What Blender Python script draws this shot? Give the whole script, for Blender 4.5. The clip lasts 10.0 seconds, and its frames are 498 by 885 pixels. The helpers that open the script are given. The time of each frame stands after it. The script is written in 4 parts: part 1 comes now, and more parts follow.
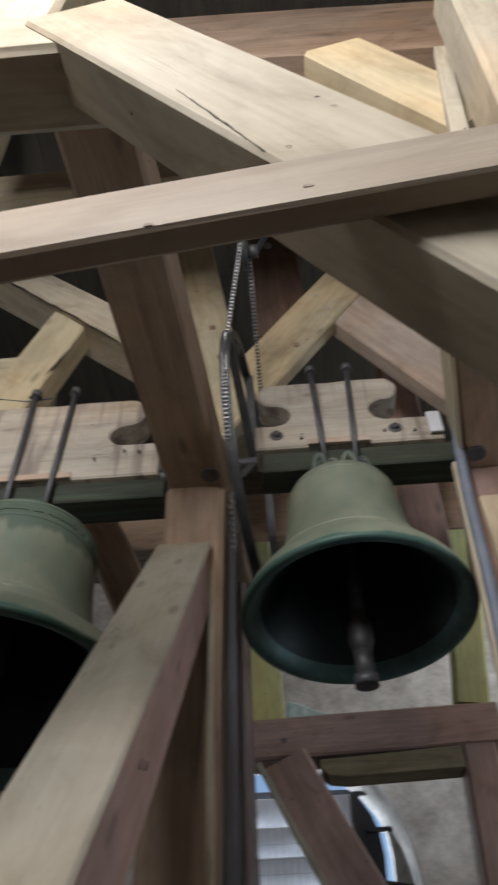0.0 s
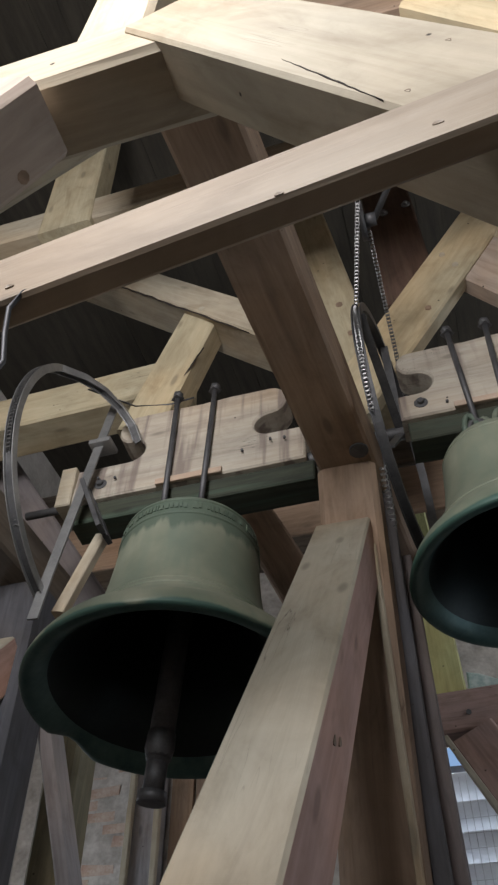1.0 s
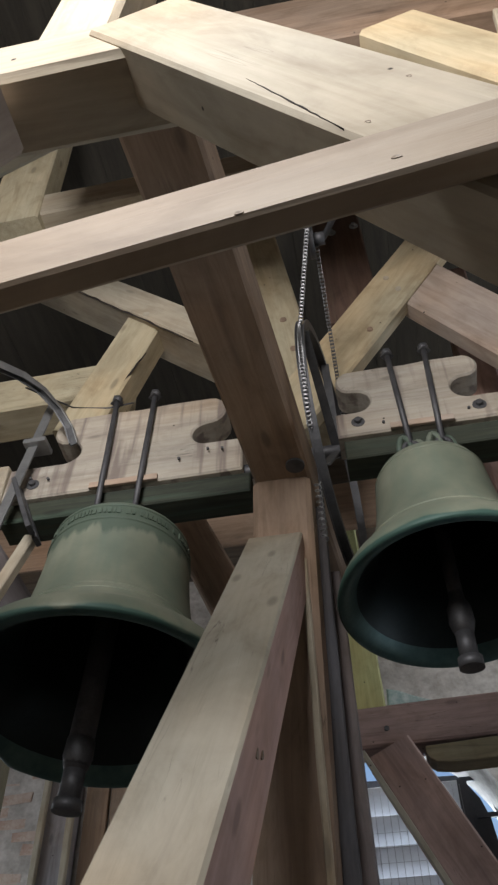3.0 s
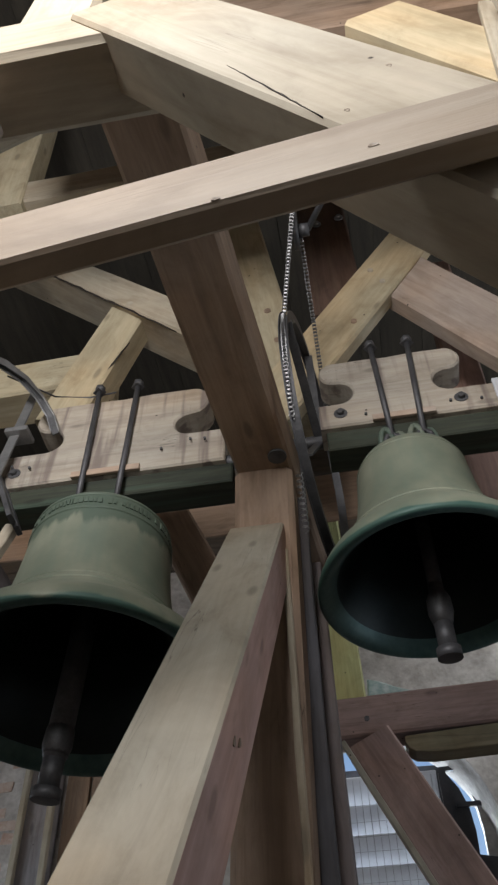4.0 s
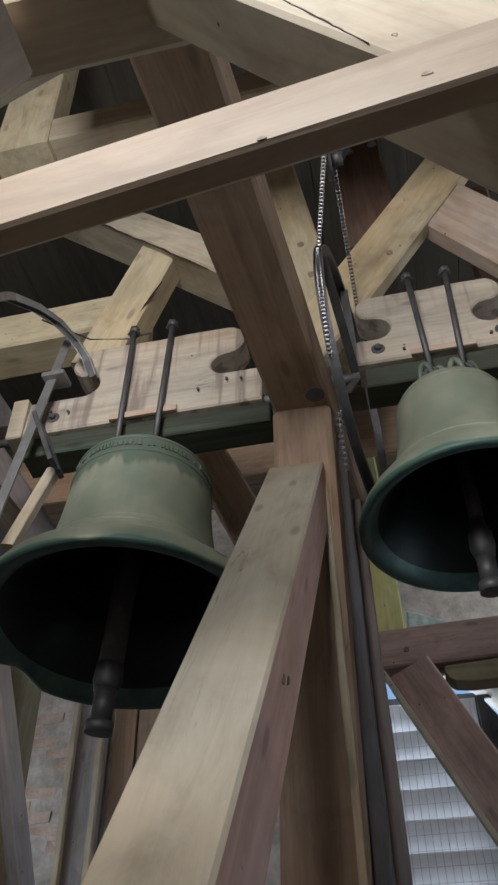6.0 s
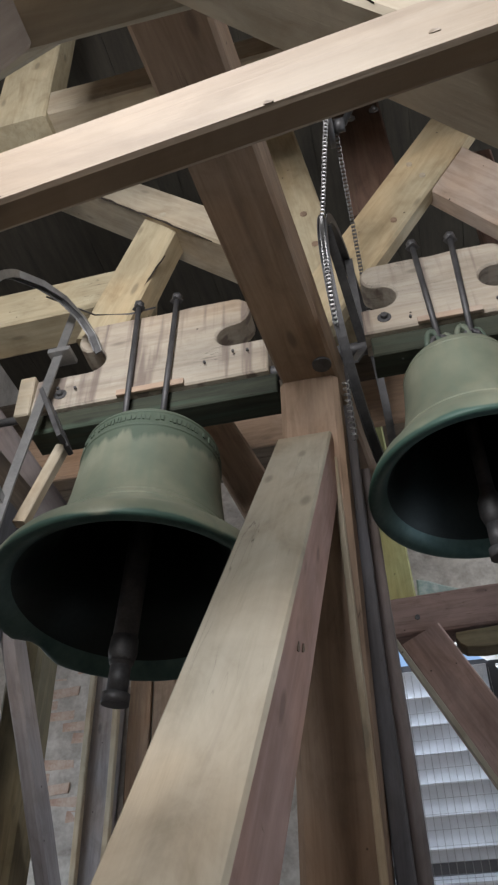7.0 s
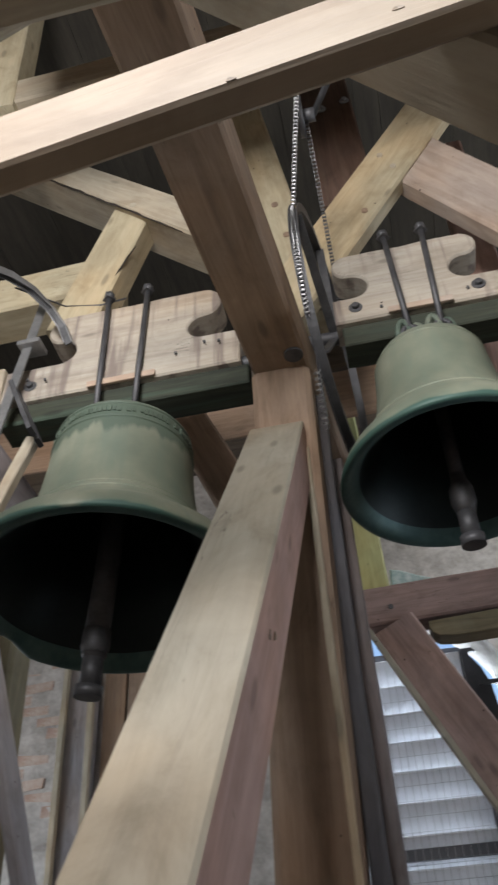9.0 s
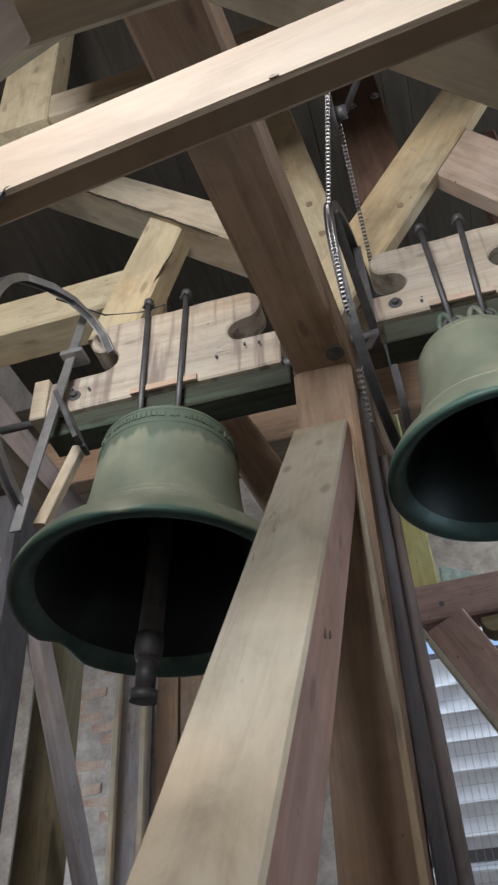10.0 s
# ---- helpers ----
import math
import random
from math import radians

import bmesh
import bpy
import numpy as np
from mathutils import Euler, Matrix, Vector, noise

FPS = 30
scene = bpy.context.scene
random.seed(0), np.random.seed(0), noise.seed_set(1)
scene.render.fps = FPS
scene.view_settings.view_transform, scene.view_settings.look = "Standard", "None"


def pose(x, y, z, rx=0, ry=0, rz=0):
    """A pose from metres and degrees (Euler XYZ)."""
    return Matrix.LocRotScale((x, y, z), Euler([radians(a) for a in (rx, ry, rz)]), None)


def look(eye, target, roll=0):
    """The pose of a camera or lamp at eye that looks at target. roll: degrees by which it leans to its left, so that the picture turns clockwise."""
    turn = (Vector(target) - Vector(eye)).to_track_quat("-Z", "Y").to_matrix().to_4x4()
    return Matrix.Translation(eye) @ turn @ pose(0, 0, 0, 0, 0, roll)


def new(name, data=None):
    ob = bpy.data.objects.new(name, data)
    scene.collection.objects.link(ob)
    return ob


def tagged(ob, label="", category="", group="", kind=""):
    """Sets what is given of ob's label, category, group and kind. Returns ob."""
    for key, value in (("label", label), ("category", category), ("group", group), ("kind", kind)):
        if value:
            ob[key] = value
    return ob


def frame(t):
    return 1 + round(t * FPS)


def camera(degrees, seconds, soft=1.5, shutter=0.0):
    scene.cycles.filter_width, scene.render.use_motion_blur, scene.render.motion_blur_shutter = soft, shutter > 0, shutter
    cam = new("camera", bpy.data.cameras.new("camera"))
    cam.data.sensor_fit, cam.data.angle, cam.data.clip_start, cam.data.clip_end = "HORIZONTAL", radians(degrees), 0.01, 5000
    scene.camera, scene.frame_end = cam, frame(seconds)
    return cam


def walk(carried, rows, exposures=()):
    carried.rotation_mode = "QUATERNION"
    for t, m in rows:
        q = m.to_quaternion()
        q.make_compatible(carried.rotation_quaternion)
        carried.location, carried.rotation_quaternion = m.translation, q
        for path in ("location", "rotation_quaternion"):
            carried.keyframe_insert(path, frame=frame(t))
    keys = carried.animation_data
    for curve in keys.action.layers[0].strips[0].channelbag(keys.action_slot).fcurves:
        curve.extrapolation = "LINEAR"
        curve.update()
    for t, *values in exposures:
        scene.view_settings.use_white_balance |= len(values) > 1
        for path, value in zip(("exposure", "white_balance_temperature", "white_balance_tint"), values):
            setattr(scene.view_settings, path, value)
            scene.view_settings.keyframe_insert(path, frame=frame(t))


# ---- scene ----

# ---------------------------------------------------------------- camera
cam = camera(34.21, 10.0, soft=2.4, shutter=0.4)
PATH = [
    (0.0, pose(0.0000, -0.0000, 1.6000, 137.000, 1.500, 4.000)),
    (0.5, pose(-0.0265, 0.0066, 1.6073, 136.620, -0.014, 13.579)),
    (1.0, pose(-0.0237, 0.0147, 1.5965, 136.048, -0.352, 16.388)),
    (1.5, pose(-0.0303, 0.0143, 1.5949, 136.000, -0.190, 16.644)),
    (2.0, pose(-0.0342, 0.0116, 1.5966, 136.230, 0.088, 15.788)),
    (2.5, pose(-0.0325, 0.0024, 1.5965, 136.889, 0.358, 12.657)),
    (4.0, pose(-0.0223, 0.0077, 1.5900, 136.095, 1.093, 9.717)),
    (4.5, pose(-0.0151, 0.0009, 1.5908, 136.152, 1.340, 9.174)),
    (5.0, pose(-0.0267, -0.0000, 1.6016, 135.766, 0.927, 9.806)),
    (5.5, pose(-0.0343, 0.0017, 1.6079, 133.496, -0.045, 11.281)),
    (7.0, pose(-0.0465, 0.0035, 1.6023, 129.714, 1.191, 13.562)),
    (7.5, pose(-0.0323, 0.0088, 1.5935, 129.143, 1.980, 10.386)),
    (8.0, pose(-0.0104, 0.0257, 1.6026, 128.677, 2.817, 2.000)),
    (8.5, pose(-0.0229, 0.0212, 1.5986, 128.936, 2.909, 4.413)),
    (9.0, pose(-0.0419, 0.0165, 1.5990, 129.204, 2.686, 12.430)),
    (9.5, pose(-0.0510, 0.0123, 1.5981, 129.283, 2.640, 14.823)),
    (10.0, pose(-0.0558, 0.0165, 1.5959, 129.544, 2.513, 16.018)),
]
walk(cam, PATH, [(0.0, 0.1), (1.0, 0.16), (2.5, 0.15), (4.5, 0.11), (5.5, 0.18), (7.0, 0.52), (8.0, 0.72), (9.0, 0.68), (10.0, 0.69)])

# ---------------------------------------------------------------- world and light
world = bpy.data.worlds.new("world")
scene.world = world
world.use_nodes = True
wn = world.node_tree.nodes
sky = wn.new("ShaderNodeTexSky")
sky.sky_type = "NISHITA"
sky.sun_disc = False
sky.sun_elevation = radians(38)
sky.sun_rotation = radians(150)
wn["Background"].inputs["Strength"].default_value = 0.15
world.node_tree.links.new(sky.outputs["Color"], wn["Background"].inputs["Color"])

sun_data = bpy.data.lights.new("sun", "SUN")
sun_data.energy, sun_data.angle, sun_data.color = 1.0, radians(12), (1.0, 0.95, 0.88)
sun = new("sun", sun_data)
sun.matrix_world = pose(0, 0, 9, 52, 0, 150)

# daylight through the tall opening in the wall behind the camera
opening = bpy.data.lights.new("opening_daylight", "AREA")
opening.shape, opening.size, opening.size_y = "RECTANGLE", 1.2, 1.4
opening.energy, opening.color = 124.0, (1.0, 0.98, 0.985)
opening_ob = new("opening_daylight", opening)
opening_ob.matrix_world = look((-0.62, -1.30, 3.95), (-0.30, 1.6, 3.6))

# daylight outside the louvred opening
louvre_light = bpy.data.lights.new("louvre_daylight", "AREA")
louvre_light.shape, louvre_light.size, louvre_light.size_y = "RECTANGLE", 4.2, 3.6
louvre_light.energy, louvre_light.color = 640.0, (0.80, 0.90, 1.0)
louvre_ob = new("louvre_daylight", louvre_light)
louvre_ob.matrix_world = look((0.5, 7.7, 4.7), (0.1, 5.8, 3.6))

# added fill lamp in a made-up opening of the east wall, behind the bells
east_light = bpy.data.lights.new("east_daylight", "AREA")
east_light.shape, east_light.size, east_light.size_y = "RECTANGLE", 1.3, 1.5
east_light.energy, east_light.color = 36.0, (0.93, 0.96, 1.0)
east_ob = new("east_daylight", east_light)
east_ob.matrix_world = look((2.70, 4.05, 5.3), (0.0, 5.0, 5.0))


# bluish fill lamp, added in a made-up low opening of the east wall
low_light = bpy.data.lights.new("low_east_fill", "AREA")
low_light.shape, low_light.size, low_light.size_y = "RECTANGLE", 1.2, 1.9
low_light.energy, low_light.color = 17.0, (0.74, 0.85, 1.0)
low_ob = new("low_east_fill", low_light)
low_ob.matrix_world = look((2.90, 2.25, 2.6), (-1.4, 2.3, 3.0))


# cool fill lamp, added in a made-up low opening of the west wall
west_light = bpy.data.lights.new("low_west_fill", "AREA")
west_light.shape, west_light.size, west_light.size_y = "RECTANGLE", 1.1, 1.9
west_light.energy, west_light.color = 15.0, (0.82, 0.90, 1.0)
west_ob = new("low_west_fill", west_light)
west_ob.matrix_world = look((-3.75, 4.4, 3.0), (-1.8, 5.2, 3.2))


# ---------------------------------------------------------------- materials
def nodes_of(name):
    m = bpy.data.materials.new(name)
    m.use_nodes = True
    nt = m.node_tree
    return m, nt, nt.nodes, nt.links, nt.nodes["Principled BSDF"]


def ramp(n, stops):
    r = n.new("ShaderNodeValToRGB")
    els = r.color_ramp.elements
    while len(els) < len(stops):
        els.new(0.5)
    for e, (p, c) in zip(els, stops):
        e.position = p
        e.color = (*c, 1) if len(c) == 3 else c
    return r


def wood(name, light, mid, dark, stain=(0.16, 0.12, 0.08), stain_amount=0.4, rough=0.75, drips=0.0):
    """Timber with its grain along the local x axis."""
    m, nt, n, l, bsdf = nodes_of(name)
    tc = n.new("ShaderNodeTexCoord")
    info = n.new("ShaderNodeObjectInfo")
    off = n.new("ShaderNodeVectorMath"); off.operation = "MULTIPLY_ADD"
    comb = n.new("ShaderNodeCombineXYZ")
    for k in range(3):
        l.new(info.outputs["Random"], comb.inputs[k])
    off.inputs[1].default_value = (37, 19, 53)
    l.new(comb.outputs[0], off.inputs[0]); l.new(tc.outputs["Object"], off.inputs[2])
    def noise_at(sc, scale, detail, rough_=0.6, dist=0.0):
        mp = n.new("ShaderNodeMapping"); mp.inputs["Scale"].default_value = sc
        tx = n.new("ShaderNodeTexNoise")
        tx.inputs["Scale"].default_value, tx.inputs["Detail"].default_value = scale, detail
        tx.inputs["Roughness"].default_value, tx.inputs["Distortion"].default_value = rough_, dist
        l.new(off.outputs[0], mp.inputs[0]); l.new(mp.outputs[0], tx.inputs["Vector"])
        return tx.outputs["Fac"]
    grain = noise_at((0.7, 9, 9), 3.0, 6, 0.62, 1.1)
    fine = noise_at((3, 120, 120), 2.0, 4)
    blot = noise_at((1, 1.8, 1.8), 4.0, 7, 0.66, 0.6)
    broad = noise_at((0.8, 1.2, 1.2), 1.7, 3, 0.5, 0.3)
    streak = noise_at((0.5, 9, 9), 2.0, 3)
    crack = noise_at((0.55, 14, 14), 2.2, 2, 0.5, 0.3)
    r1 = ramp(n, [(0.26, dark), (0.5, mid), (0.74, light)])
    l.new(grain, r1.inputs[0])
    mix1 = n.new("ShaderNodeMix"); mix1.data_type = "RGBA"; mix1.blend_type = "MULTIPLY"
    rb = ramp(n, [(0.3, (0.70, 0.67, 0.63)), (0.5, (0.97, 0.96, 0.95)), (0.72, (1.14, 1.13, 1.12))])
    l.new(blot, rb.inputs[0]); mix1.inputs["Factor"].default_value = 0.9
    tint = n.new("ShaderNodeMix"); tint.data_type = "RGBA"; tint.blend_type = "MULTIPLY"; tint.inputs["Factor"].default_value = 1.0
    rt_ = ramp(n, [(0.34, (1.06, 0.97, 0.88)), (0.5, (1.0, 1.0, 1.0)), (0.66, (0.95, 0.99, 1.03))]); l.new(broad, rt_.inputs[0])
    l.new(r1.outputs[0], tint.inputs["A"]); l.new(rt_.outputs[0], tint.inputs["B"])
    l.new(tint.outputs["Result"], mix1.inputs["A"]); l.new(rb.outputs[0], mix1.inputs["B"])
    mix2 = n.new("ShaderNodeMix"); mix2.data_type = "RGBA"
    rs = ramp(n, [(0.52, (0, 0, 0)), (0.72, (1, 1, 1))]); l.new(streak, rs.inputs[0])
    fs = n.new("ShaderNodeMath"); fs.operation = "MULTIPLY"; fs.inputs[1].default_value = stain_amount
    l.new(rs.outputs[0], fs.inputs[0]); l.new(fs.outputs[0], mix2.inputs["Factor"])
    l.new(mix1.outputs["Result"], mix2.inputs["A"]); mix2.inputs["B"].default_value = (*stain, 1)
    # knots
    mpk = n.new("ShaderNodeMapping"); mpk.inputs["Scale"].default_value = (2.4, 7, 7)
    vk = n.new("ShaderNodeTexVoronoi"); vk.inputs["Scale"].default_value = 1.0
    l.new(off.outputs[0], mpk.inputs[0]); l.new(mpk.outputs[0], vk.inputs["Vector"])
    rk = ramp(n, [(0.07, (1, 1, 1)), (0.13, (0, 0, 0))]); l.new(vk.outputs["Distance"], rk.inputs[0])
    mix3 = n.new("ShaderNodeMix"); mix3.data_type = "RGBA"
    fk = n.new("ShaderNodeMath"); fk.operation = "MULTIPLY"; fk.inputs[1].default_value = 0.55
    l.new(rk.outputs[0], fk.inputs[0]); l.new(fk.outputs[0], mix3.inputs["Factor"])
    l.new(mix2.outputs["Result"], mix3.inputs["A"]); mix3.inputs["B"].default_value = (*[c * 0.35 for c in mid], 1)
    # drying cracks
    rc = ramp(n, [(0.4955, (0, 0, 0)), (0.5, (1, 1, 1)), (0.5045, (0, 0, 0))]); l.new(crack, rc.inputs[0])
    where = ramp(n, [(0.58, (0, 0, 0)), (0.66, (0.8, 0.8, 0.8))]); l.new(broad, where.inputs[0])
    fc = n.new("ShaderNodeMath"); fc.operation = "MULTIPLY"
    l.new(rc.outputs[0], fc.inputs[0]); l.new(where.outputs[0], fc.inputs[1])
    mix4 = n.new("ShaderNodeMix"); mix4.data_type = "RGBA"
    l.new(fc.outputs[0], mix4.inputs["Factor"]); l.new(mix3.outputs["Result"], mix4.inputs["A"])
    mix4.inputs["B"].default_value = (0.03, 0.022, 0.016, 1)
    # worm and nail holes
    vh = n.new("ShaderNodeTexVoronoi"); vh.inputs["Scale"].default_value = 9.0
    l.new(off.outputs[0], vh.inputs["Vector"])
    rh = ramp(n, [(0.035, (1, 1, 1)), (0.05, (0, 0, 0))]); l.new(vh.outputs["Distance"], rh.inputs[0])
    holes = n.new("ShaderNodeMix"); holes.data_type = "RGBA"
    l.new(rh.outputs[0], holes.inputs["Factor"]); l.new(mix4.outputs["Result"], holes.inputs["A"])
    holes.inputs["B"].default_value = (0.035, 0.026, 0.02, 1)
    last = mix4 = holes
    if drips:
        drip = noise_at((11, 11, 0.7), 1.6, 3, 0.5, 0.1)
        rd = ramp(n, [(0.51, (0, 0, 0)), (0.63, (1, 1, 1))]); l.new(drip, rd.inputs[0])
        fd = n.new("ShaderNodeMath"); fd.operation = "MULTIPLY"; fd.inputs[1].default_value = drips
        l.new(rd.outputs[0], fd.inputs[0])
        last = n.new("ShaderNodeMix"); last.data_type = "RGBA"
        l.new(fd.outputs[0], last.inputs["Factor"]); l.new(mix4.outputs["Result"], last.inputs["A"])
        last.inputs["B"].default_value = (0.17, 0.135, 0.12, 1)
    l.new(last.outputs["Result"], bsdf.inputs["Base Color"])
    bsdf.inputs["Roughness"].default_value = rough
    bsdf.inputs["Specular IOR Level"].default_value = 0.3
    b1 = n.new("ShaderNodeBump"); b1.inputs["Strength"].default_value, b1.inputs["Distance"].default_value = 0.22, 0.003
    add = n.new("ShaderNodeMath"); add.operation = "ADD"; l.new(grain, add.inputs[0]); l.new(fine, add.inputs[1])
    sub = n.new("ShaderNodeMath"); sub.operation = "SUBTRACT"; l.new(add.outputs[0], sub.inputs[0]); l.new(fc.outputs[0], sub.inputs[1])
    l.new(sub.outputs[0], b1.inputs["Height"]); l.new(b1.outputs[0], bsdf.inputs["Normal"])
    return m


def patchy(name, colors, scale=3.0, rough=0.7, metal=0.0, bump=0.004, fine=60.0, stretch=(1, 1, 1)):
    """Mottled surface: two scales of noise over a ramp of colours."""
    m, nt, n, l, bsdf = nodes_of(name)
    tc = n.new("ShaderNodeTexCoord")
    mp = n.new("ShaderNodeMapping"); mp.inputs["Scale"].default_value = stretch
    l.new(tc.outputs["Object"], mp.inputs[0])
    a = n.new("ShaderNodeTexNoise"); a.inputs["Scale"].default_value, a.inputs["Detail"].default_value = scale, 7
    a.inputs["Roughness"].default_value = 0.62
    b = n.new("ShaderNodeTexNoise"); b.inputs["Scale"].default_value, b.inputs["Detail"].default_value = fine, 4
    l.new(mp.outputs[0], a.inputs["Vector"]); l.new(mp.outputs[0], b.inputs["Vector"])
    mix = n.new("ShaderNodeMath"); mix.operation = "MULTIPLY_ADD"; mix.inputs[1].default_value = 0.3
    l.new(b.outputs["Fac"], mix.inputs[0]); l.new(a.outputs["Fac"], mix.inputs[2])
    k = len(colors)
    r = ramp(n, [(0.42 + 0.42 * i / max(1, k - 1), c) for i, c in enumerate(colors)])
    l.new(mix.outputs[0], r.inputs[0]); l.new(r.outputs[0], bsdf.inputs["Base Color"])
    bsdf.inputs["Roughness"].default_value, bsdf.inputs["Metallic"].default_value = rough, metal
    bp = n.new("ShaderNodeBump"); bp.inputs["Strength"].default_value, bp.inputs["Distance"].default_value = 0.5, bump
    l.new(mix.outputs[0], bp.inputs["Height"]); l.new(bp.outputs[0], bsdf.inputs["Normal"])
    return m


PALE = wood("pale_oak", (0.47, 0.415, 0.325), (0.42, 0.37, 0.285), (0.35, 0.30, 0.225), (0.25, 0.21, 0.165), 0.3)
GREY = wood("greyed_oak", (0.31, 0.28, 0.222), (0.285, 0.257, 0.202), (0.245, 0.22, 0.172), (0.23, 0.20, 0.17), 0.2)
# rosy sawn side of the braces, its side light put into a lighter colour
PINK = wood("side_lit_rosy_oak", (0.46, 0.31, 0.265), (0.41, 0.265, 0.225), (0.33, 0.205, 0.175), (0.22, 0.15, 0.135), 0.3)
PINE = wood("new_pine", (0.50, 0.435, 0.305), (0.45, 0.385, 0.26), (0.38, 0.315, 0.205), (0.27, 0.24, 0.15), 0.35)
BROWN = wood("brown_oak", (0.34, 0.25, 0.185), (0.29, 0.208, 0.15), (0.22, 0.155, 0.11), (0.13, 0.09, 0.07), 0.35)
ROSE = wood("rosy_old_oak", (0.32, 0.225, 0.195), (0.27, 0.185, 0.16), (0.20, 0.135, 0.115), (0.12, 0.085, 0.075), 0.4)
BEIGE = wood("rosy_beige_oak", (0.46, 0.385, 0.325), (0.41, 0.335, 0.28), (0.34, 0.27, 0.225), (0.26, 0.20, 0.17), 0.3)
# grey timber, the windows' blue light put into its lilac tint
LILAC = wood("blue_lit_grey_timber", (0.34, 0.315, 0.32), (0.29, 0.265, 0.27), (0.22, 0.20, 0.205), (0.16, 0.14, 0.15), 0.3)
# dark timber with the violet cast of blue daylight put into its colour
DUSK = wood("violet_lit_dark_timber", (0.175, 0.155, 0.155), (0.145, 0.128, 0.13), (0.10, 0.088, 0.09), (0.08, 0.07, 0.075), 0.3)
UMBER = wood("mossy_umber_timber", (0.20, 0.175, 0.115), (0.155, 0.135, 0.085), (0.10, 0.085, 0.055), (0.07, 0.06, 0.045), 0.4)
PLANE = wood("planed_lath", (0.365, 0.31, 0.245), (0.335, 0.28, 0.215), (0.295, 0.24, 0.18), (0.25, 0.19, 0.165), 0.3, 0.55)
YOKE = wood("weathered_yoke_oak", (0.46, 0.41, 0.345), (0.41, 0.36, 0.295), (0.33, 0.28, 0.225), (0.19, 0.16, 0.14), 0.4, drips=0.8)
MOSSY = wood("mossy_timber", (0.38, 0.38, 0.19), (0.32, 0.32, 0.15), (0.23, 0.225, 0.11), (0.18, 0.20, 0.09), 0.5)
GREENED = wood("green_stained_timber", (0.060, 0.066, 0.046), (0.040, 0.046, 0.033), (0.022, 0.026, 0.02), (0.07, 0.115, 0.085), 0.45)
BOARD = wood("dark_roof_board", (0.15, 0.125, 0.10), (0.11, 0.09, 0.072), (0.07, 0.055, 0.045))
# dark timber whose bluish tint is window light put into the colour
BLUEISH = wood("blue_lit_dark_timber", (0.10, 0.10, 0.11), (0.075, 0.075, 0.085), (0.05, 0.05, 0.055), (0.04, 0.04, 0.05), 0.4)
REDDISH = wood("reddish_board", (0.135, 0.085, 0.062), (0.105, 0.064, 0.047), (0.07, 0.044, 0.034))


